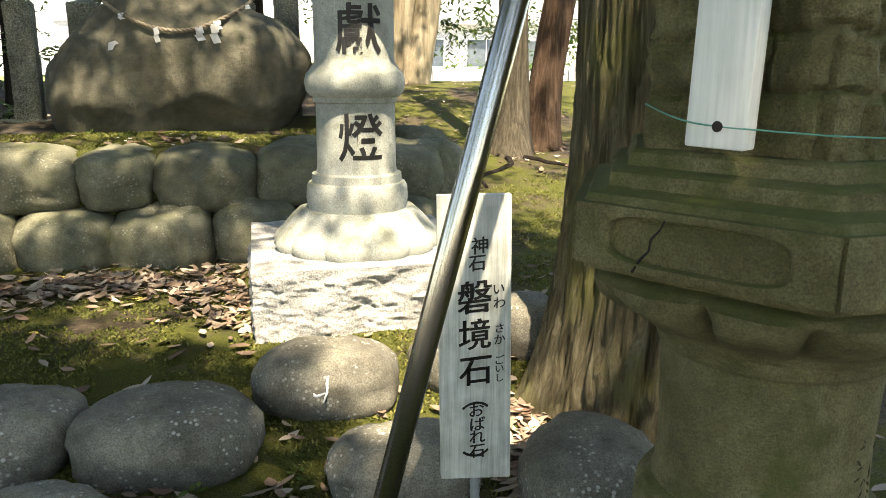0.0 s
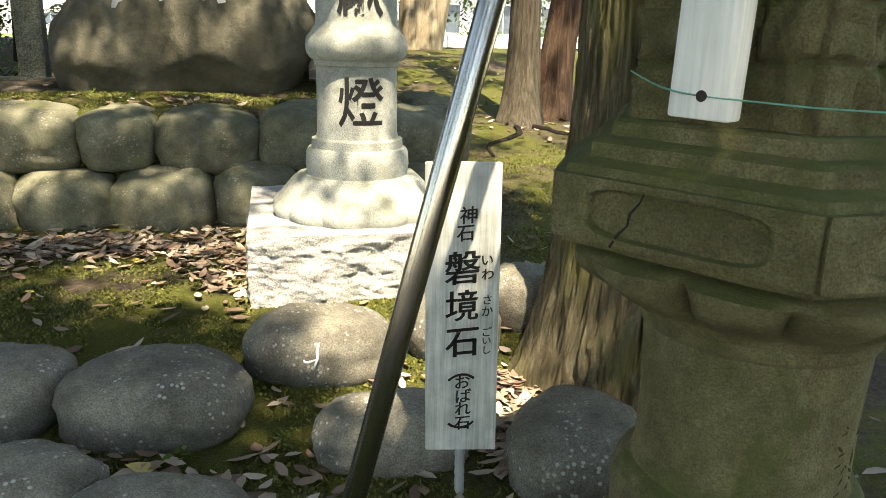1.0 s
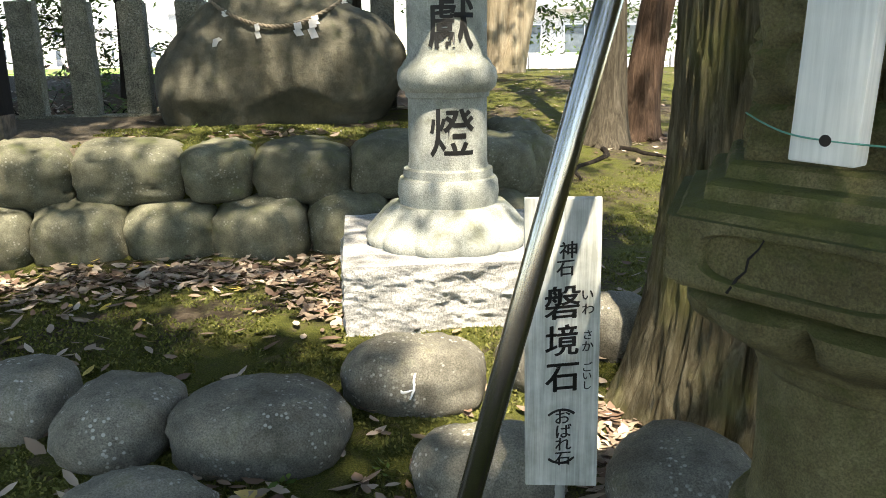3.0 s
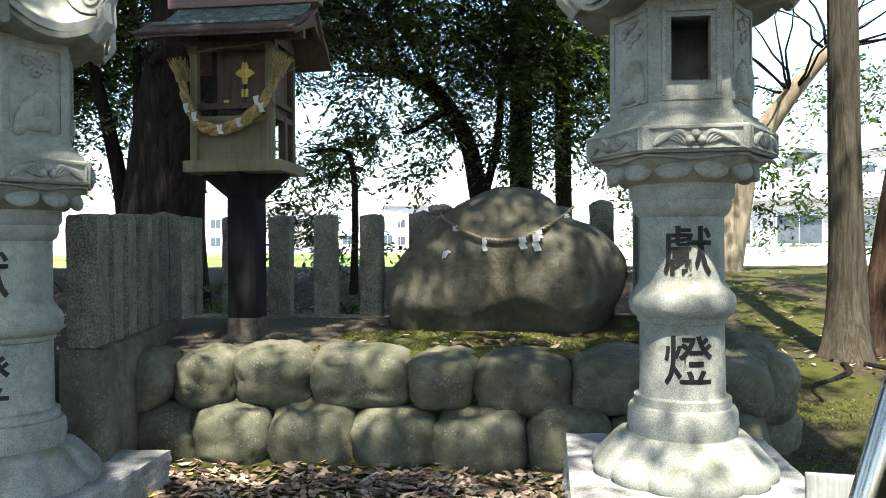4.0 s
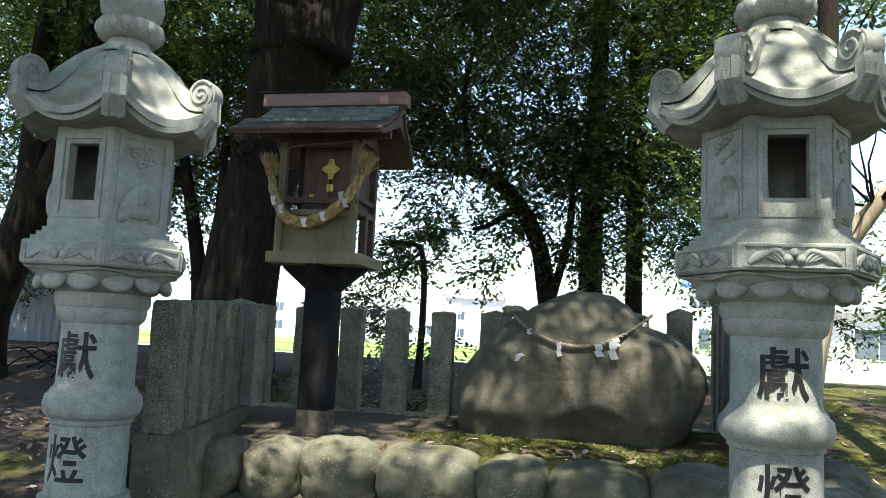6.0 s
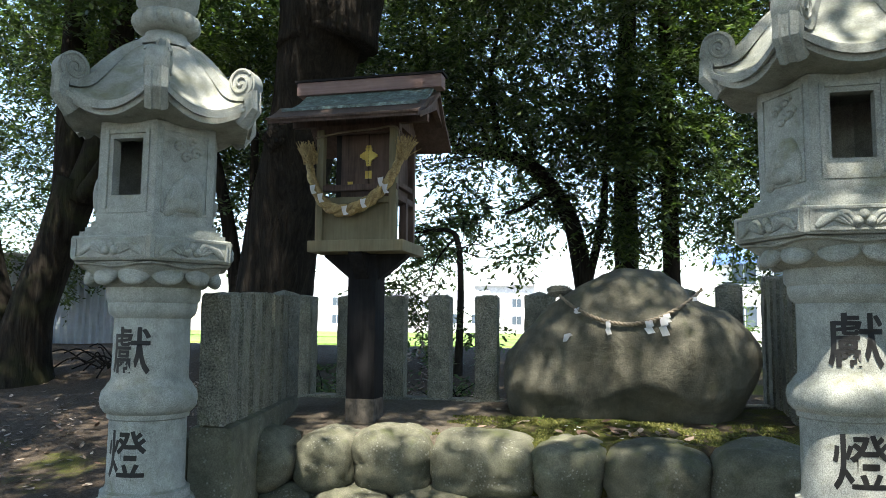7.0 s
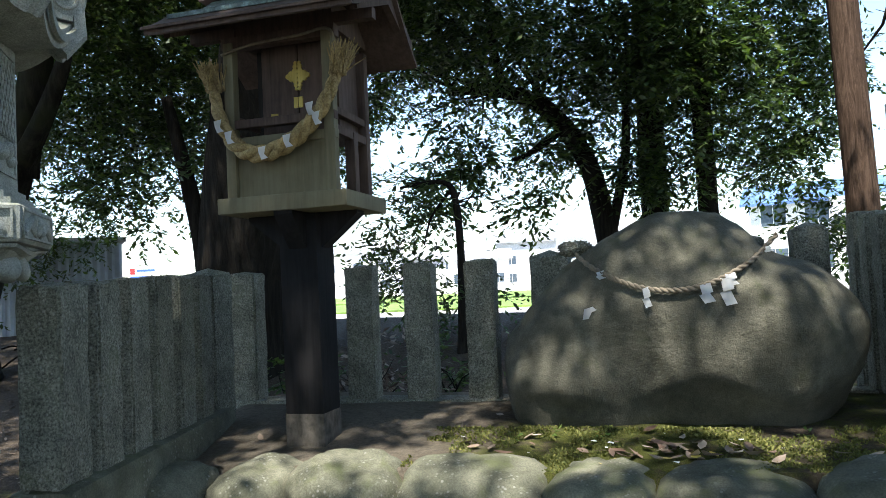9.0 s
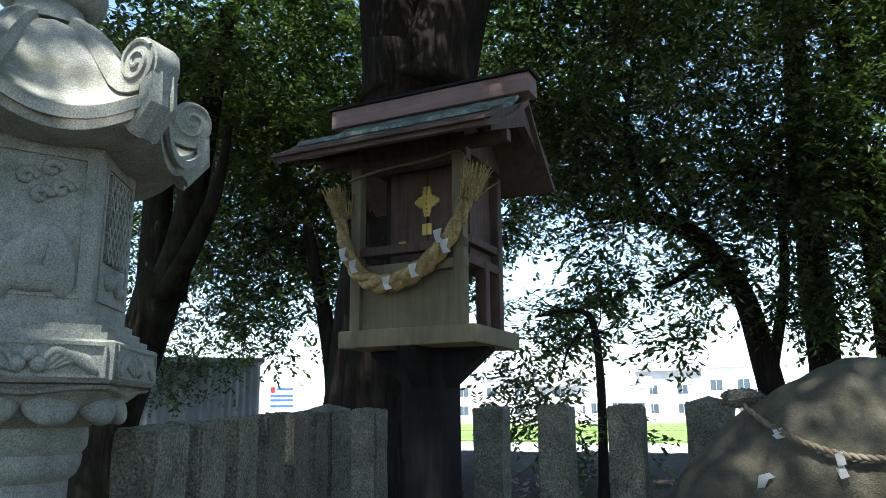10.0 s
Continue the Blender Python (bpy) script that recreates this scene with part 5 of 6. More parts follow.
def twigs(T, starts, seed, mat, n=6, ln=1.2, r=0.02):
    """Fine forking branches, joined into one part."""
    rnd = random.Random(seed)
    bm = bmesh.new()
    for s, d in starts:
        for k in range(n):
            p, q = Vector(s), Vector(d) + Vector((rnd.gauss(0, 0.5), rnd.gauss(0, 0.5), rnd.gauss(0, 0.4)))
            q.normalize()
            pts = [p]
            for i in range(5):
                q = (q + Vector((rnd.gauss(0, 0.3), rnd.gauss(0, 0.3), rnd.gauss(0, 0.25)))).normalized()
                pts.append(pts[-1] + q * ln / 5)
            sweep(bm, pts, [r, r * 0.8, r * 0.6, r * 0.45, r * 0.3, r * 0.15], 5)
    part("branch_spray", bm, mat, T, smooth=True)


SUN_WAY = np.array((-math.sin(radians(SUN_AZ)) * math.cos(radians(SUN_EL)), math.cos(radians(SUN_AZ)) * math.cos(radians(SUN_EL)), math.sin(radians(SUN_EL))))


def clumps(boxes, seed):
    """Centres and sizes of leaf clumps in ellipsoids (u, v, z, ru, rv, rz, count)."""
    rng = np.random.default_rng(seed)
    cs, rs = [], []
    for u, v, z, ru, rv, rz, n in boxes:
        d = rng.normal(size=(n, 3))
        d /= np.linalg.norm(d, axis=1)[:, None]
        p = d * (rng.random(n) ** 0.4)[:, None] * (ru, rv, rz) + (u, v, z)
        cs.append(p)
        rs.append(rng.uniform(0.25, 0.55, n))
    return np.concatenate(cs), np.concatenate(rs)


def crown(T, boxes, seed, per=150, size=0.085, mat=None, gaps=(), tight=1.0):
    b = T.matrix_world.translation
    cs, rs = clumps(boxes, seed)
    rs = rs * tight
    for gu, gv, gz, gr in gaps:
        d = cs - np.array((gu, gv, gz))
        k = d @ SUN_WAY
        keep = np.linalg.norm(d - k[:, None] * SUN_WAY, axis=1) > gr + 0.3
        cs, rs = cs[keep], rs[keep]
    o = PL.inverted() @ b
    return leaves("crown", cs - np.array(o), rs, per, size, mat or LEAF, T, seed)


# openings in the canopy, placed so that the sun falls on chosen spots
GAPS = ((1.43, -0.08, 0.34, 0.4), (1.33, 0.1, 2.0, 0.1), (1.08, -0.93, 0.08, 0.17), (1.78, -1.0, 0.2, 0.2), (2.6, 1.4, 0.5, 0.25), (2.9, 2.7, 0.6, 0.45), (3.1, 4.6, 0.8, 0.8), (3.2, 6.2, 0.85, 0.5),
        (-0.89, 0.9, 0.64, 0.22), (-0.58, 1.22, 0.7, 0.36), (0.12, 1.7, 0.95, 0.05), (1.1, 1.7, 1.15, 0.05), (0.62, 1.75, 1.2, -0.05), (0.45, 1.45, 0.75, 0.02), (-0.8, 0.5, 0.1, 0.12), (0.07, 0.44, 0.12, 0.03), (0.55, 0.09, 0.12, 0.0), (-2.6, 0.4, 0.2, 0.1), (-3.5, 1.98, 0.25, 0.15), (-2.9, 1.57, 0.2, 0.12), (-3.6, 2.9, 0.4, 0.1))

# cedar beside the old lantern
u, v = uv_of(0.68, 2.2)
T = tree(u, v, "thick mossy cedar trunk with deeply furrowed fibrous bark", [([(0, 0, -0.1), (0, 0, 0.3), (0.02, 0.02, 1.2), (0.05, 0.1, 3), (0.05, 0.2, 6)], [0.33, 0.3, 0.285, 0.26, 0.2])], BARK_CEDAR, flare=0.55, seed=1, n=300, ridge=0.055, k=56)
# unseen crown, its right-hand part put there to shade the moss bank
crown(T, [(1.9, -0.2, 7.2, 2.0, 1.9, 0.9, 110), (4.6, -1.6, 7.6, 1.7, 2.2, 0.8, 60)], 31, 100, 0.12, gaps=GAPS)

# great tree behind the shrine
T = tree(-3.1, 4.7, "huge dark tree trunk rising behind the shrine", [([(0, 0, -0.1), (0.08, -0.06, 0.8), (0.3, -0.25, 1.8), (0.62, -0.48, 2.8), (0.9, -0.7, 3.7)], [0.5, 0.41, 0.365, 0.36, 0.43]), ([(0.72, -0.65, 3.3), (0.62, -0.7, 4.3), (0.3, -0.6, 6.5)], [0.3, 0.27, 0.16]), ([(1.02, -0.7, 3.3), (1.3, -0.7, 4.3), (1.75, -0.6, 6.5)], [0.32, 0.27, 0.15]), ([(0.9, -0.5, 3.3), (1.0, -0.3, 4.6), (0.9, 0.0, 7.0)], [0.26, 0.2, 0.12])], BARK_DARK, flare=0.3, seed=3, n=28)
crown(T, [(-2.4, 4.4, 6.9, 3.6, 2.4, 1.2, 250), (-3.2, 8.0, 5.6, 2.6, 0.9, 1.6, 110), (-3.4, 6.5, 4.2, 2.4, 1.2, 1.6, 165), (-1.0, 6.4, 4.6, 2.0, 1.2, 1.3, 95), (-2.2, 9.0, 5.2, 4.2, 1.2, 2.6, 170), (-4.4, 5.2, 5.0, 1.6, 1.0, 1.3, 55), (-0.6, 5.2, 6.0, 2.2, 1.0, 1.0, 120)], 5)
part("knot", blob(0.11, 0.09, 0.12, 77, rough=0.2), BARK_DARK, T, m=pose(0.38, -0.72, 2.35))
crown(T, [(-1.5, 8.2, 7.2, 6.5, 2.2, 1.3, 170), (-6.5, 7.5, 6.0, 2.6, 1.8, 2.0, 130), (3.0, 8.4, 7.0, 2.4, 1.6, 1.4, 110)], 6, 90, 0.15)

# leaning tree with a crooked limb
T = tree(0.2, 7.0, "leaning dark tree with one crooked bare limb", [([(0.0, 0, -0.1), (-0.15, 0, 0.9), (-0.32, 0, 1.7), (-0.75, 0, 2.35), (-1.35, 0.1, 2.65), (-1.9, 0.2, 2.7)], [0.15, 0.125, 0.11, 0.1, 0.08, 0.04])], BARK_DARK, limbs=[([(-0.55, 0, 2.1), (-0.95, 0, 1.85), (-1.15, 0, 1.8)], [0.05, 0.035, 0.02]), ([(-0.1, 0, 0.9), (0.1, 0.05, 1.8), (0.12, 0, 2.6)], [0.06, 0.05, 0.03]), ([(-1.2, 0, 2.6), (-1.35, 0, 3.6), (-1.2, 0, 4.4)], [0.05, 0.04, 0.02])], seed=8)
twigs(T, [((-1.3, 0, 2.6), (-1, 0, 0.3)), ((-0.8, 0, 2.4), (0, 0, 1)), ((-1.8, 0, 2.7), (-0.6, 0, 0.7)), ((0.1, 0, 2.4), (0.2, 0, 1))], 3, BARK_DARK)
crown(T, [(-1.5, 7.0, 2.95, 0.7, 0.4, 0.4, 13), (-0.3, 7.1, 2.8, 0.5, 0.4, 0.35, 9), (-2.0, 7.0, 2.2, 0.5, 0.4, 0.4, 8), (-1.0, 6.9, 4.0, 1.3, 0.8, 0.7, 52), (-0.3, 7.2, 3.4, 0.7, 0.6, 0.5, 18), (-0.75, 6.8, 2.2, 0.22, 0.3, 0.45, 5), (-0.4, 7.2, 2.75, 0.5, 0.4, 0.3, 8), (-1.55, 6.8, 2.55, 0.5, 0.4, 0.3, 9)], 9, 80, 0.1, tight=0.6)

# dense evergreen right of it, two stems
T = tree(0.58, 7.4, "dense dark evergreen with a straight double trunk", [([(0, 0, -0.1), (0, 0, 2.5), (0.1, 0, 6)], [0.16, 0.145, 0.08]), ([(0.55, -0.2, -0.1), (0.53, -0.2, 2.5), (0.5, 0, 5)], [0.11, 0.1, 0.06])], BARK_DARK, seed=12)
crown(T, [(0.75, 6.9, 3.5, 1.0, 0.8, 1.1, 105), (0.8, 7.0, 5.4, 1.7, 1.0, 1.5, 115), (1.9, 7.4, 4.4, 1.0, 0.8, 1.4, 70), (0.6, 6.8, 2.5, 0.6, 0.5, 0.35, 16), (2.0, 7.3, 2.6, 0.6, 0.4, 0.35, 16), (2.4, 7.4, 1.95, 0.45, 0.3, 0.3, 7), (2.3, 7.8, 3.5, 0.6, 0.5, 0.6, 20)], 13, 150)

# thin sapling just behind the fence
T = tree(-1.12, 5.0, "thin bent dark sapling", [([(0, 0, -0.1), (0.03, 0, 0.8), (0.0, 0, 1.35), (-0.12, 0, 1.5), (-0.5, 0, 1.48)], [0.042, 0.035, 0.03, 0.024, 0.01])], BARK_DARK, limbs=[([(-0.05, 0, 1.4), (-0.22, 0, 1.2), (-0.3, 0, 0.95)], [0.015, 0.01, 0.005])], seed=15)
twigs(T, [((-0.2, 0, 1.5), (-1, 0, 0.1)), ((0.0, 0, 1.3), (0.6, 0, 0.4))], 6, BARK_DARK, 4, 0.6, 0.008)
crown(T, [(-1.75, 5.2, 1.6, 0.5, 0.3, 0.5, 34), (-1.5, 5.3, 1.15, 0.3, 0.3, 0.3, 10), (-1.25, 5.2, 2.2, 0.6, 0.4, 0.35, 14), (-0.85, 5.1, 1.35, 0.25, 0.3, 0.3, 5)], 17, 54, 0.07, tight=0.55)

# shrubs and far leaf masses behind the fence
T = tree(-3.75, 5.2, "forked slender dark tree", [([(0, 0, -0.1), (-0.02, 0, 0.9), (-0.15, 0, 1.6), (-0.4, 0, 2.6)], [0.1, 0.09, 0.08, 0.05]), ([(0, 0, 0.9), (0.14, 0, 1.5), (0.15, 0, 2.7)], [0.07, 0.06, 0.04])], BARK_DARK, seed=18)
crown(T, [(-4.2, 6.0, 3.6, 1.8, 0.9, 1.1, 100), (-3.3, 5.4, 2.4, 0.7, 0.5, 0.5, 14), (-4.9, 5.6, 2.5, 0.9, 0.6, 0.5, 18)], 19, 100)
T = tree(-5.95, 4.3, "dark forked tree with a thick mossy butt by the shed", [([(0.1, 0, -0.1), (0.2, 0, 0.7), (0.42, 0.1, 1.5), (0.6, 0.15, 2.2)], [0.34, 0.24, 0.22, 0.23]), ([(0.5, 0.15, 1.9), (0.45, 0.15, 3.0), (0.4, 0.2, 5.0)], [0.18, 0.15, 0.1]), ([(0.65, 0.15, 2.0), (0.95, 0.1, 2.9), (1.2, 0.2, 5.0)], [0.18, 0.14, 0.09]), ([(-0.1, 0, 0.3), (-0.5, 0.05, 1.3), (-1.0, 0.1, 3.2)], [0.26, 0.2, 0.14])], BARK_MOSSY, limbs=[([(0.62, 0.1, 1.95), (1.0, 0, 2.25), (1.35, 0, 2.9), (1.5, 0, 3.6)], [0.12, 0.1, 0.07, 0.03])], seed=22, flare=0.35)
crown(T, [(-6.6, 5.6, 5.0, 2.6, 1.8, 2.0, 200), (-5.6, 6.2, 3.4, 1.3, 0.8, 0.9, 50), (-8.5, 7.0, 3.4, 2.0, 1.5, 2.2, 120), (-5.0, 3.8, 4.9, 1.4, 0.8, 0.9, 36)], 23)

# heap of dead branches beside the shed
rnd = random.Random(17)
heap = thing("brush_pile", on(-4.9, 4.7), "tangled heap of dead dark branches on bare soil", "brush pile")
for k in range(26):
    an, ln = rnd.uniform(0, 6.28), rnd.uniform(0.25, 0.6)
    p = Vector((rnd.gauss(0, 0.2), rnd.gauss(0, 0.12), 0.01 + 0.004 * k))
    d = Vector((math.cos(an), math.sin(an) * 0.6, rnd.uniform(0.1, 0.5)))
    path = smooth_path([p, p + d * ln * 0.6 + Vector((0, 0, 0.05)), p + d * ln - Vector((0, 0, rnd.uniform(0, 0.15)))], 4)
    part("branch", sweep(bmesh.new(), path, 0.009, 5), BARK_DARK, heap, smooth=True)

# slender trees on the moss bank
u, v = uv_of(0.46, 6.0)
T = tree(u, v, "straight grey conifer trunk on the moss bank", [([(0, 0, -0.1), (0.0, 0, 0.8), (-0.02, 0, 2.2), (-0.05, 0, 5.5)], [0.15, 0.115, 0.1, 0.08])], BARK_GREY, flare=0.8, seed=25, n=28)
crown(T, [(u + 0.3, v, 6.6, 1.6, 1.5, 0.8, 34)], 26, 80, 0.11)
u, v = uv_of(0.72, 6.35)
tree(u, v, "reddish-brown leaning trunk on the moss bank", [([(0, 0, -0.1), (0.05, 0, 0.6), (0.3, 0, 2.2), (0.7, 0, 5.0)], [0.17, 0.13, 0.12, 0.09])], BARK_RED, flare=0.5, seed=28, n=24)
u, v = uv_of(-1.0, 9.0)
T = tree(u, v, "tall reddish trunk beyond the fence corner", [([(0, 0, -0.1), (0.0, 0, 1.0), (-0.05, 0, 3.0), (-0.1, 0, 6)], [0.16, 0.14, 0.13, 0.1])], BARK_RED, seed=29)
crown(T, [(1.9, 7.9, 5.6, 1.3, 1.0, 1.3, 60), (1.8, 8.4, 3.3, 0.9, 0.7, 1.1, 50)], 30, 120, 0.08, LEAF_YOUNG)
u, v = uv_of(-0.66, 9.6)
T = tree(u, v, "pale forked tree with sunlit trunks and few leaves", [([(0, 0, -0.1), (-0.05, 0, 0.6), (0.05, 0, 1.3), (0.15, 0, 1.7)], [0.2, 0.16, 0.15, 0.15]), ([(0.1, 0, -0.05), (0.25, 0, 0.6), (0.42, 0, 1.35), (0.9, 0, 2.1), (1.6, 0, 2.9)], [0.2, 0.17, 0.15, 0.1, 0.05])], BARK_PALE, flare=0.3, seed=33, n=24)
# upper stem of the same tree, its shade put into a near-black bark
trunk("trunk", [(0.1, 0, 1.4), (0.2, 0, 2.1), (0.24, 0, 2.9), (0.4, 0, 3.5), (0.42, 0, 5.2)], [0.15, 0.155, 0.14, 0.13, 0.08], BARK_MOSSY, T, lumps=0.3, seed=37)
twigs(T, [((0.4, 0, 3.8), (0.6, 0, 0.4)), ((0.1, 0, 4.0), (0.5, 0, 0.5)), ((1.3, 0, 2.6), (0.6, 0, 0.5)), ((0.0, 0, 3.0), (0.8, 0, 0.2)), ((0.9, 0, 2.1), (-0.2, 0, 1))], 34, BARK_DARK, 8, 1.4, 0.02)
crown(T, [(u + 0.9, v + 1.0, 2.0, 0.8, 0.5, 0.6, 26), (u - 0.5, v + 0.5, 1.3, 0.3, 0.4, 0.6, 10), (u + 2.0, v + 1.6, 3.2, 1.3, 0.8, 0.9, 34), (u + 2.6, v + 1.4, 1.6, 0.9, 0.6, 0.5, 16)], 35, 60, 0.09, LEAF, tight=0.8)

# canopy over the court, from unseen trees added behind the path for shade
T = tree(3.7, -5.2, "tall unseen evergreen shading the court", [([(0, 0, -0.1), (0, 0, 3), (0.0, 0.1, 8)], [0.3, 0.26, 0.15])], BARK_DARK, seed=40)
crown(T, [(0.6, -3.6, 7.5, 3.8, 2.4, 0.8, 400), (1.5, -6.8, 7.6, 3.8, 1.9, 0.8, 200), (0.4, -4.5, 7.2, 1.7, 0.7, 0.5, 50), (2.3, -4.4, 7.2, 0.8, 0.8, 0.5, 25)], 41, 110, 0.12, gaps=GAPS)
T = tree(-4.6, -4.0, "tall unseen evergreen shading the court", [([(0, 0, -0.1), (0, 0, 3), (0.0, 0.1, 8)], [0.3, 0.26, 0.15])], BARK_DARK, seed=42)
crown(T, [(-3.9, -3.4, 7.4, 2.6, 2.8, 0.9, 380), (-1.1, -2.6, 7.2, 0.6, 0.5, 0.4, 24), (-1.0, -0.6, 7.8, 3.0, 1.8, 0.7, 230), (-1.6, 1.0, 7.3, 1.8, 1.0, 0.6, 90), (-4.5, 0.8, 7.5, 2.6, 2.4, 0.9, 170), (0.5, 2.2, 8.2, 3.2, 1.6, 0.7, 130)], 43, 110, 0.12, gaps=GAPS)
# unseen grove added round the court to cut the skylight
for k, (u, v) in enumerate(((-7.5, -6.5), (-2.5, -8.5), (2.5, -9.0), (7.0, -6.5), (8.5, -1.0), (-10.0, -1.5), (9.5, 4.5))):
    T = tree(u, v, "broad dark evergreen added out of view round the court", [([(0, 0, -0.1), (0.1, 0, 3), (0.0, 0.1, 7)], [0.3, 0.26, 0.15])], BARK_DARK, seed=50 + k)
    crown(T, [(u, v, 5.4, 2.4, 2.2, 3.4, 85)], 90 + k, 90, 0.2)

# ---- fallen leaves ----


def litter(name, areas, seed, mat, size, label):
    """Dry leaves: three strips either side of a sunken midrib, curled along their length."""
    rng = np.random.default_rng(seed)
    vv, ff = [], []
    for u0, v0, su, sv, n in areas:
        for _ in range(n):
            u, v = u0 + rng.normal() * su, v0 + rng.normal() * sv
            z = ground_z(u, v) + 0.006 + rng.random() * 0.012
            an, ln = rng.random() * 6.283, size * rng.uniform(0.6, 1.3)
            w = ln * rng.uniform(0.34, 0.52)
            c, s = math.cos(an), math.sin(an)
            t1, t2, cu, fold = rng.normal() * 0.22, rng.normal() * 0.22, rng.uniform(0.0, 0.6), rng.uniform(0.05, 0.35)
            k = len(vv)
            for along, wide in ((-0.5, 0.06), (-0.2, 0.85), (0.18, 0.9), (0.5, 0.04)):
                for b1 in (-0.5, 0, 0.5):
                    x, y = along * ln, b1 * w * wide
                    h = cu * along * along * ln + fold * abs(y)
                    vv.append((u + x * c - y * s, v + x * s + y * c, z + h + x * t1 + y * t2))
            for r in range(3):
                for j in range(2):
                    ff.append((k + 3 * r + j, k + 3 * r + j + 1, k + 3 * r + j + 4, k + 3 * r + j + 3))
    ob = raw(name, vv, ff, mat, m=PL)
    return tagged(ob, label, "leaf litter", kind="stuff")


def moss_tufts(name, areas, seed, label):
    """Short upright blades of moss, in cushions with bare soil between."""
    rng = np.random.default_rng(seed)
    vv = []
    for u0, u1, v0, v1, n in areas:
        for _ in range(n):
            u, v = rng.uniform(u0, u1), rng.uniform(v0, v1)
            if noise.noise(Vector((u * 3.1, v * 3.1, 5))) + 0.6 * noise.noise(Vector((u * 11, v * 11, 2))) < -0.12:
                continue
            z = ground_z(u, v) - 0.002
            an, h, w = rng.random() * 6.283, rng.uniform(0.005, 0.013), rng.uniform(0.003, 0.006)
            c, s = math.cos(an) * w, math.sin(an) * w
            lx, ly = rng.normal() * 0.006, rng.normal() * 0.006
            vv += [(u - c, v - s, z), (u + c, v + s, z), (u + c * 0.6 + lx, v + s * 0.6 + ly, z + h), (u - c * 0.6 + lx, v - s * 0.6 + ly, z + h)]
    ob = raw(name, vv, np.arange(len(vv)).reshape(-1, 4), MOSS, m=PL)
    return tagged(ob, label, "moss", kind="stuff")


moss_tufts("moss", [(-1.1, 1.9, -1.5, 0.55, 60000), (-0.4, 1.4, 1.22, 1.75, 14000), (1.9, 3.2, -0.6, 2.2, 16000)], 12, "low yellow-green moss cushions over dark soil")
litter("fallen_leaves", [(-0.3, 0.62, 0.75, 0.13, 950), (0.35, 0.66, 0.28, 0.1, 320), (0.85, 0.2, 0.06, 0.2, 60), (1.7, -0.9, 0.2, 0.15, 60), (-0.75, 0.35, 0.35, 0.2, 420), (0.75, 0.45, 0.1, 0.3, 150), (-0.2, -0.2, 0.9, 0.5, 130), (0.6, -1.0, 0.7, 0.35, 90), (0.5, -1.28, 0.8, 0.12, 150), (0.63, -1.09, 0.28, 0.07, 90), (0.3, -1.03, 0.2, 0.05, 60), (1.68, -0.95, 0.12, 0.1, 130), (0.2, -0.62, 0.5, 0.08, 60), (1.75, -0.95, 0.22, 0.18, 150), (1.1, 0.6, 0.3, 0.3, 60), (3.0, 4.6, 1.2, 1.0, 260), (1.9, -0.85, 0.3, 0.3, 300), (0.55, 1.42, 0.16, 0.06, 40), (0.6, 1.45, 0.6, 0.15, 30), (2.2, 0.2, 0.3, 0.5, 60), (-3.5, 2.5, 1.0, 1.0, 600), (0.5, 3.5, 2, 0.8, 300), (3.0, 3.2, 0.8, 0.6, 200)], 3, LITTER, 0.062, "dry brown and grey fallen leaves scattered on the ground")
litter("yellow_leaves", [(-0.2, 0.6, 0.7, 0.15, 22), (0.5, 1.34, 0.2, 0.06, 7), (0.2, -0.9, 0.9, 0.4, 8), (-0.4, 0.0, 0.6, 0.3, 14)], 5, LITTER_YELLOW, 0.06, "bright yellow fallen leaves")

# ---- small things on the ground ----
mk = thing("bird_dropping", pose(-0.315, 1.985, 0.13), "splash of white bird droppings on the border stone", "dropping")
bm = bmesh.new()
for pts in ([(0.01, 0.035, 0.072), (0.004, 0.0, 0.058), (0.008, -0.028, 0.036), (0.0, -0.05, 0.012)], [(0.004, -0.03, 0.034), (-0.022, -0.036, 0.026), (-0.03, -0.03, 0.032)]):
    path = smooth_path(pts, 5)
    sweep(bm, path, [0.0014 + 0.0026 * math.sin(math.pi * i / (len(path) - 1)) for i in range(len(path))], 6, wobble=0.5)
part("splash", bm, PAPER, mk, smooth=True)
rnd = random.Random(21)
for k in range(14):
    u, v = 0.55 + rnd.gauss(0, 0.32), 1.45 + rnd.gauss(0, 0.09)
    bm = bmesh.new()
    s = rnd.uniform(0.008, 0.02)
    bm.faces.new([bm.verts.new((s * math.cos(q) * rnd.uniform(0.5, 1), s * math.sin(q) * rnd.uniform(0.5, 1), rnd.uniform(0, 0.006))) for q in np.linspace(0, 5.4, 6)])
    bmesh.ops.solidify(bm, geom=bm.faces[:], thickness=0.0015)
    tagged(part("paper_scrap", bm, PAPER, None, smooth=False, m=on(u, v, 0.008, rnd.uniform(0, 360))), "torn white scrap of paper on the moss", "paper scrap", "paper scraps on the terrace")
for k, (u, v) in enumerate(((0.12, 1.62), (0.3, 1.6), (1.02, 1.64), (-0.02, 1.55), (0.2, -0.55), (0.75, -1.0), (1.0, -0.95))):
    sp = thing("sprout", on(u, v), "tiny bright green seedling", "seedling", "seedlings")
    leaves("leaf", [(0, 0, 0.02)], [0.018], 7, 0.03, LEAF_YOUNG, sp, 300 + k, droop=-0.3, run=1)
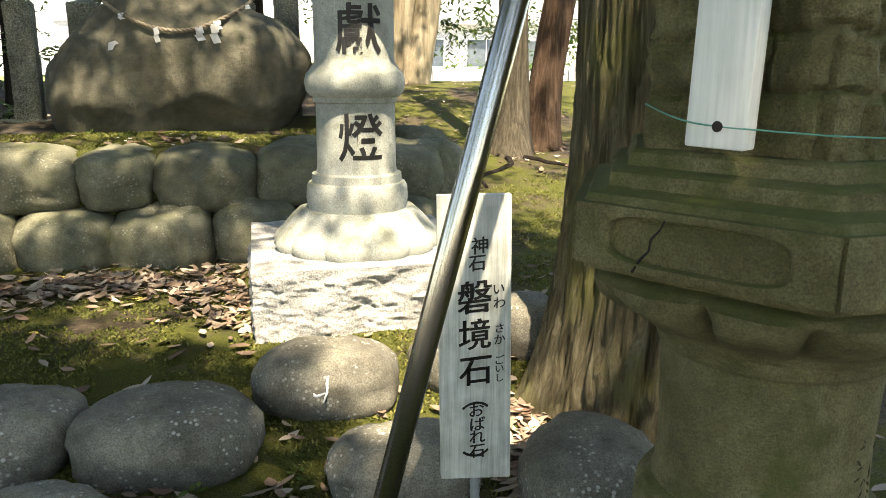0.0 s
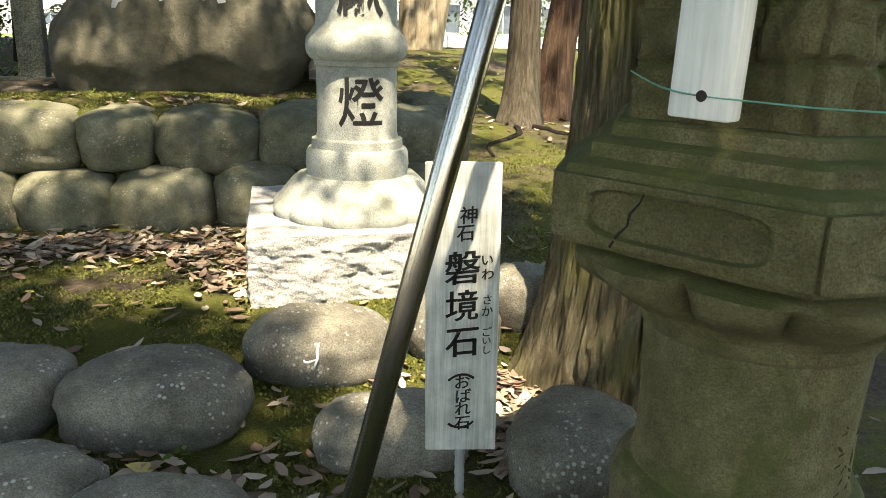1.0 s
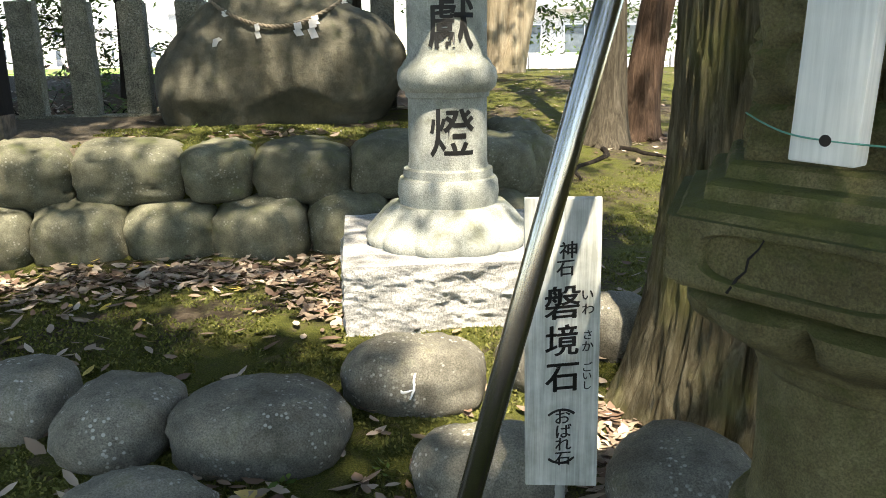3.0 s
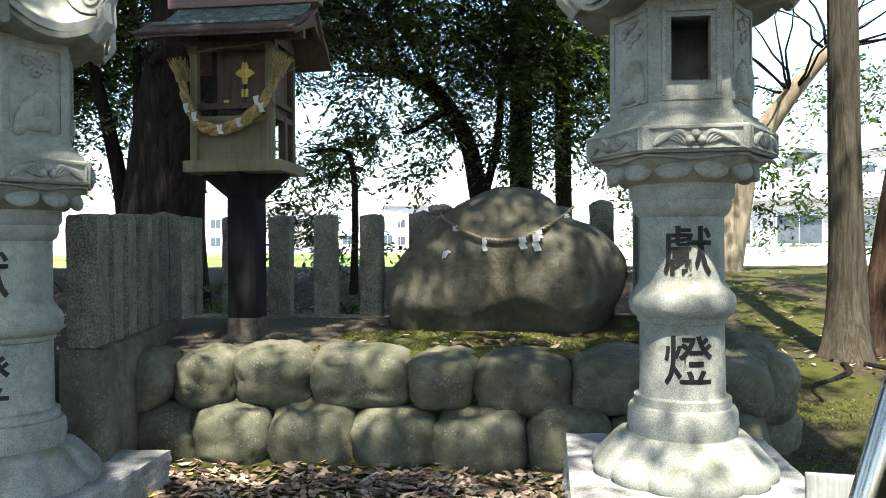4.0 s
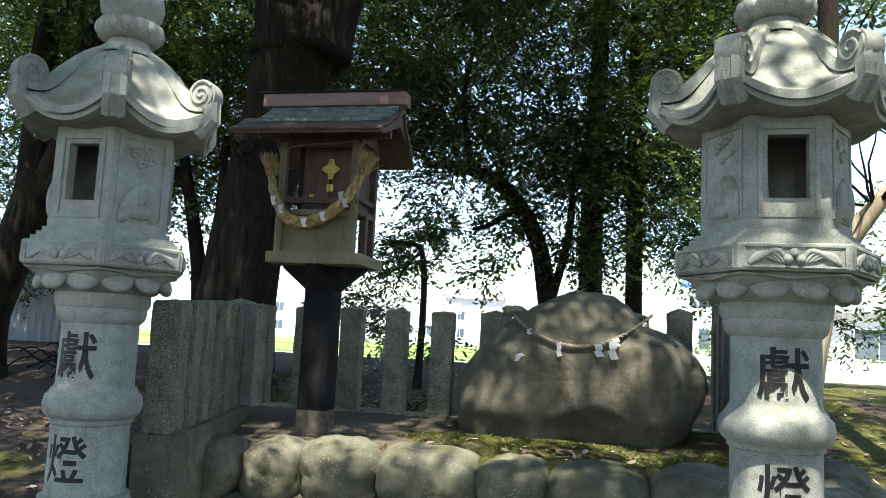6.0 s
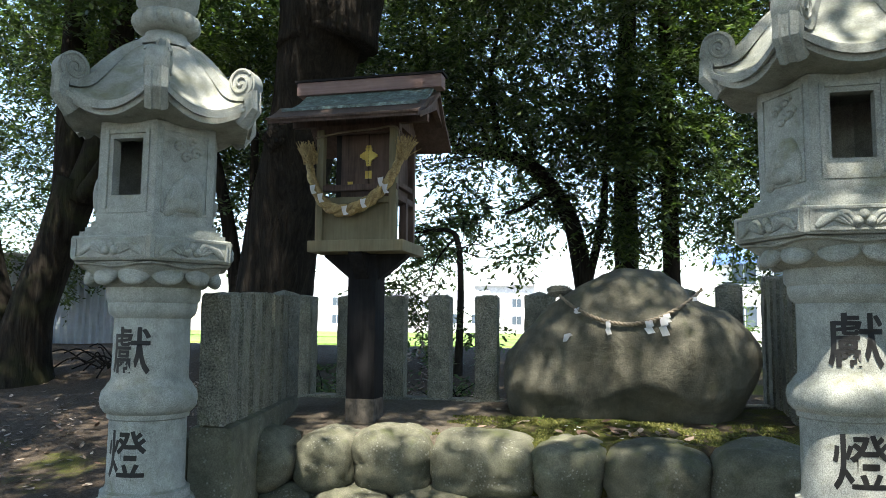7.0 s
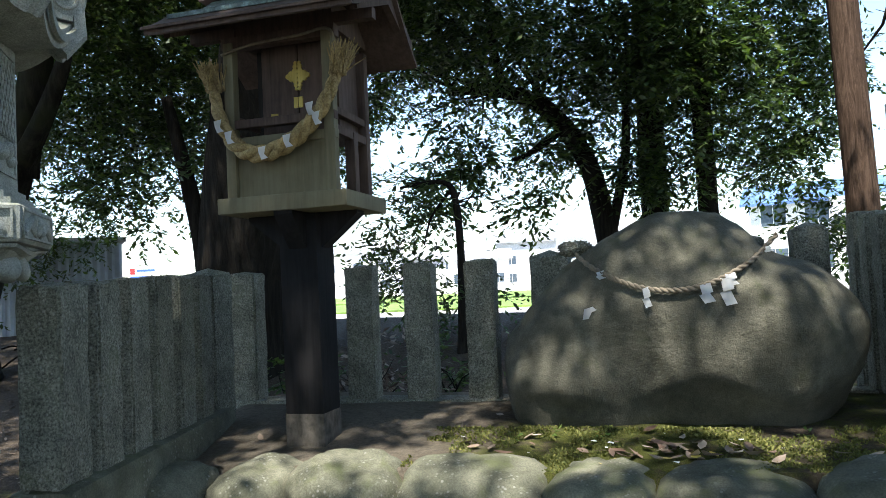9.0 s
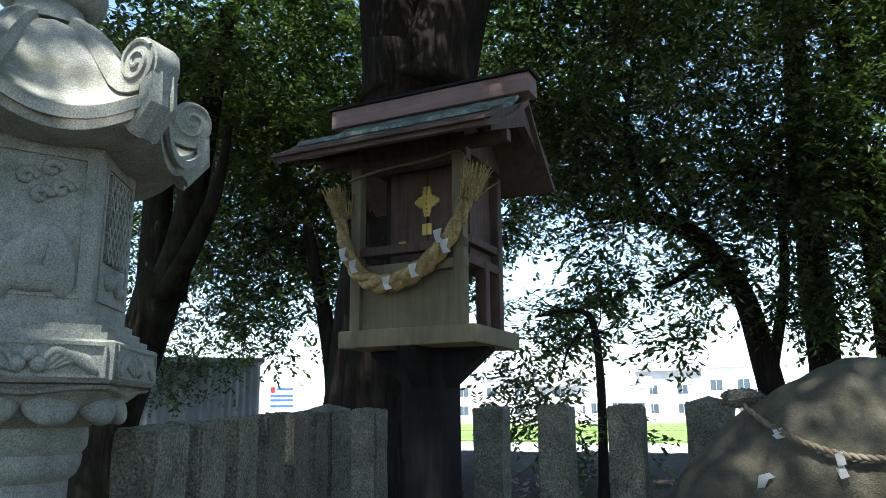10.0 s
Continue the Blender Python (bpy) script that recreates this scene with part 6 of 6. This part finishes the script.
# exposed roots on the bank
for k, (x0, y0, x1, y1) in enumerate(((0.42, 5.75, 0.2, 4.9), (0.5, 5.8, 1.1, 5.4))):
    bm = bmesh.new()
    pts = []
    for t in np.linspace(0, 1, 12):
        x, y = x0 + (x1 - x0) * t + 0.06 * math.sin(7 * t + k), y0 + (y1 - y0) * t
        uu, vv = uv_of(x, y)
        pts.append((x, y, ground_z(uu, vv) + 0.004))
    sweep(bm, pts, [0.026 - 0.017 * i / 11 for i in range(12)], 8, wobble=0.3, seed=k)
    tagged(part("root", bm, BARK_DARK, None, smooth=True), "exposed tree root running over the moss", "root", "roots on the bank")

# ---- shrubs behind the fence ----
for k, (u, v, r) in enumerate(((-1.75, 3.1, 0.35), (-1.2, 3.2, 0.3), (-0.75, 3.4, 0.28), (-2.6, 3.0, 0.4))):
    T = thing("shrub", on(u, v), "low dark shrub with reddish-brown leaves behind the fence", "shrub", "shrubs")
    twigs(T, [((0, 0, 0), (0, 0, 1))], 60 + k, BARK_DARK, 9, 0.5, 0.012)
    cs, rs = clumps([(0, 0, 0.28, r, r * 0.8, 0.22, 9)], 70 + k)
    leaves("crown", cs, rs * 0.45, 60, 0.06, LITTER if k % 2 else LEAF, T, 80 + k)

# ---- road, field and buildings beyond the trees ----
FAR_Z = ground_z(0, 40)
FIELD = stone("rice_field", (0.10, 0.17, 0.03), (0.15, 0.24, 0.045), (0.2, 0.3, 0.07), 3.0, 0.15, 0.1)
ASPHALT = stone("pale_road", (0.30, 0.30, 0.29), (0.36, 0.36, 0.35), (0.42, 0.42, 0.4), 30, 0.5, 0.1)
HOUSE_WALL = stone("house_render", (0.42, 0.42, 0.41), (0.5, 0.5, 0.49), (0.56, 0.56, 0.55), 20, 0.4, 0.05)
HOUSE_WHITE = stone("white_house_render", (0.6, 0.6, 0.58), (0.68, 0.68, 0.66), (0.74, 0.74, 0.72), 20, 0.4, 0.05)
ROOF_TILE = stone("grey_roof", (0.26, 0.27, 0.29), (0.32, 0.33, 0.35), (0.38, 0.39, 0.41), 15, 0.6, 0.2)
BLUE_ROOF = stone("blue_roof", (0.07, 0.13, 0.28), (0.1, 0.18, 0.36), (0.14, 0.22, 0.42), 15, 0.6, 0.2)
SHED_METAL = grained("blue_grey_sheet_metal", (0.45, 0.50, 0.58), (0.60, 0.66, 0.74), 0.5, 0.0, grain=(6, 6, 0.6))
GLASS = grained("dark_window_glass", (0.05, 0.07, 0.09), (0.1, 0.13, 0.16), 0.1, 0.0, spec=0.8)
BLOCK_WALL = stone("concrete_block_wall", (0.38, 0.37, 0.35), (0.45, 0.44, 0.42), (0.52, 0.51, 0.49), 15, 0.6, 0.1)
for name, u0, u1, v0, v1, mat, lab in (("road", -300, 300, 17.5, 22.5, ASPHALT, "pale sunlit road beyond the grounds"), ("field", -90, 3, 27, 40, FIELD, "bright green rice field"), ("field", -120, 3, 43, 70, FIELD, "bright green rice field further off")):
    tagged(part(name, boxed(u0, u1, v0, v1, FAR_Z - 0.1, FAR_Z + 0.02 + (0.05 if name == "field" else 0)), mat, None, smooth=False, m=PL), lab, name, kind="structure")


def house(x, y, turn, w, d, h, roof_h, wall_mat, roof_mat, wins, label, overhang=0.5):
    """A plain house: walls, gabled roof and windows on its front (-y)."""
    H = thing("house", pose(x, y, FAR_Z, 0, 0, turn), label, "house", "houses beyond the road")
    walls = part("wall", boxed(-w / 2, w / 2, 0, d, -0.2, h), wall_mat, H, smooth=False)
    bm = bmesh.new()
    o = overhang
    q = [(-o, h - 0.05), (d / 2, h + roof_h), (d + o, h - 0.05), (d + o, h + 0.12), (d / 2, h + roof_h + 0.2), (-o, h + 0.12)]
    f = [bm.verts.new((-w / 2 - o, yy, zz)) for yy, zz in q]
    g2 = [bm.verts.new((w / 2 + o, yy, zz)) for yy, zz in q]
    bm.faces.new(f), bm.faces.new(g2[::-1])
    for i in range(6):
        bm.faces.new((f[i], f[(i + 1) % 6], g2[(i + 1) % 6], g2[i]))
    part("roof", bm, roof_mat, H, smooth=False)
    for wx, wz, ww, wh in wins:
        wn = part("window", boxed(wx - ww / 2 - 0.06, wx + ww / 2 + 0.06, -0.05, 0.02, wz - wh / 2 - 0.06, wz + wh / 2 + 0.06), PAPER, H, smooth=False)
        for s in (-1, 1):
            part("pane", boxed(wx + min(0.02 * s, s * ww / 2), wx + max(0.02 * s, s * ww / 2), -0.065, -0.045, wz - wh / 2, wz + wh / 2), GLASS, wn, smooth=False)
    return H


def bearing(az, dist):
    a1 = radians(az)
    return -math.sin(a1) * dist, math.cos(a1) * dist


x, y = bearing(-1.5, 33)
house(x, y, 4, 7, 6, 2.6, 1.0, HOUSE_WALL, ROOF_TILE, ((-2.2, 1.4, 1.2, 1.1), (0.2, 1.4, 1.6, 1.1), (2.4, 1.3, 1.2, 1.2)), "low grey house with sliding windows beyond the road")
x, y = bearing(-9, 42)
house(x, y, 10, 8.5, 7, 5.2, 0.5, HOUSE_WHITE, ROOF_TILE, ((-2.8, 4.0, 1.6, 1.1), (0.4, 4.0, 1.6, 1.1), (2.9, 4.0, 1.0, 1.1), (-2.5, 1.4, 2.0, 1.6), (1.5, 1.4, 1.6, 1.2)), "two-storey pale house with a grey roof")
for az, dist, w, h, wm, rm in ((20.5, 95, 9, 6.0, HOUSE_WHITE, ROOF_TILE), (24.5, 110, 12, 6.5, HOUSE_WALL, ROOF_TILE), (29, 100, 8, 4.0, HOUSE_WHITE, ROOF_TILE), (33, 120, 12, 5, HOUSE_WALL, ROOF_TILE), (5.8, 48, 7, 4.6, HOUSE_WHITE, BLUE_ROOF), (15.5, 130, 10, 4, HOUSE_WALL, ROOF_TILE), (38, 110, 12, 6, HOUSE_WHITE, ROOF_TILE)):
    x, y = bearing(az, dist)
    house(x, y, az, w, 7, h, 1.3, wm, rm, tuple((wx * w / 4, wz, 1.3, 1.2) for wx in (-1.3, 0, 1.3) for wz in ((1.5, 4.0) if h > 4.5 else (1.6,))), "distant house seen through the trees")
# low block wall along the far side of the road
for k in range(6):
    bm = boxed(2.2 + 5 * k, 7.1 + 5 * k, 22.8, 23.0, FAR_Z - 0.1, FAR_Z + 0.75, bevel=0.02)
    tagged(part("block_wall", bm, BLOCK_WALL, None, smooth=False, m=PL), "low pale concrete block wall by the road", "wall", kind="structure")
    T = thing("hedge", PL @ pose(4.6 + 5 * k, 23.6, FAR_Z), "light green roadside shrub with white flowers", "shrub", "roadside shrubs")
    cs, rs = clumps([(0, 0, 0.7, 2.0, 0.4, 0.35, 22)], 200 + k)
    leaves("crown", cs, rs, 60, 0.16, LEAF_YOUNG, T, 210 + k)

# corrugated shed
az0, az1, dist = 55.2, 78.0, 12.5
x0, y0 = bearing(az0, dist)
x1, y1 = bearing(az1, dist * 1.05)
x0, y0, x1, y1 = x0 - 0.84, y0 + 1.41, x1 - 0.84, y1 + 1.41
ln, turn = math.hypot(x1 - x0, y1 - y0), math.degrees(math.atan2(y0 - y1, x0 - x1))
S = thing("shed", pose(x1, y1, 0.2, 0, 0, turn), "blue-grey corrugated metal shed beside the grove", "shed")
bm = bmesh.new()
n = 240
rows = [[bm.verts.new((ln * i / n, 0.018 * math.sin(i * 2 * math.pi / 5), z)) for i in range(n + 1)] for z in (0, 1.0, 1.05, 2.02)]
for lo, hi in zip(rows, rows[1:]):
    for i in range(n):
        bm.faces.new((lo[i], lo[i + 1], hi[i + 1], hi[i]))
bmesh.ops.solidify(bm, geom=bm.faces[:], thickness=0.01)
part("front_wall", bm, SHED_METAL, S, smooth=30)
part("side_wall", boxed(ln - 0.02, ln + 0.02, 0.02, 4, 0, 2.0), SHED_METAL, S, smooth=False)
part("back_wall", boxed(0, ln - 0.03, 3.95, 4, 0, 2.0), SHED_METAL, S, smooth=False)
part("roof", boxed(-0.3, ln + 0.06, -0.25, 4.2, 2.02, 2.09), ROOF_TILE, S, smooth=False)
# roadside signboard with unreadable lines
x, y = bearing(53.5, 30)
G = thing("roadside_sign", pose(x - 0.84, y + 1.41, FAR_Z + 0.6, 0, 0, 53.5) @ Matrix.Scale(0.55, 4), "white roadside sign with a red emblem and blue lines", "sign")
part("board", boxed(-0.9, 0.9, -0.03, 0.03, 1.0, 3.0), PAPER, G, smooth=False)
part("pole", boxed(-0.7, -0.6, 0.03, 0.1, -1.1, 2.9), REBAR, G, smooth=False)
RED, BLUE = grained("red_paint", (0.5, 0.03, 0.03), (0.6, 0.05, 0.05), 0.5), grained("blue_paint", (0.05, 0.12, 0.4), (0.08, 0.16, 0.5), 0.5)
part("emblem", boxed(-0.8, -0.5, -0.04, -0.03, 2.4, 2.8), RED, G, smooth=False)
for z in (2.65, 2.2, 1.9, 1.5):
    part("line", boxed(-0.4 if z > 2.4 else -0.8, 0.75, -0.04, -0.03, z - 0.08, z + 0.08), BLUE, G, smooth=False)
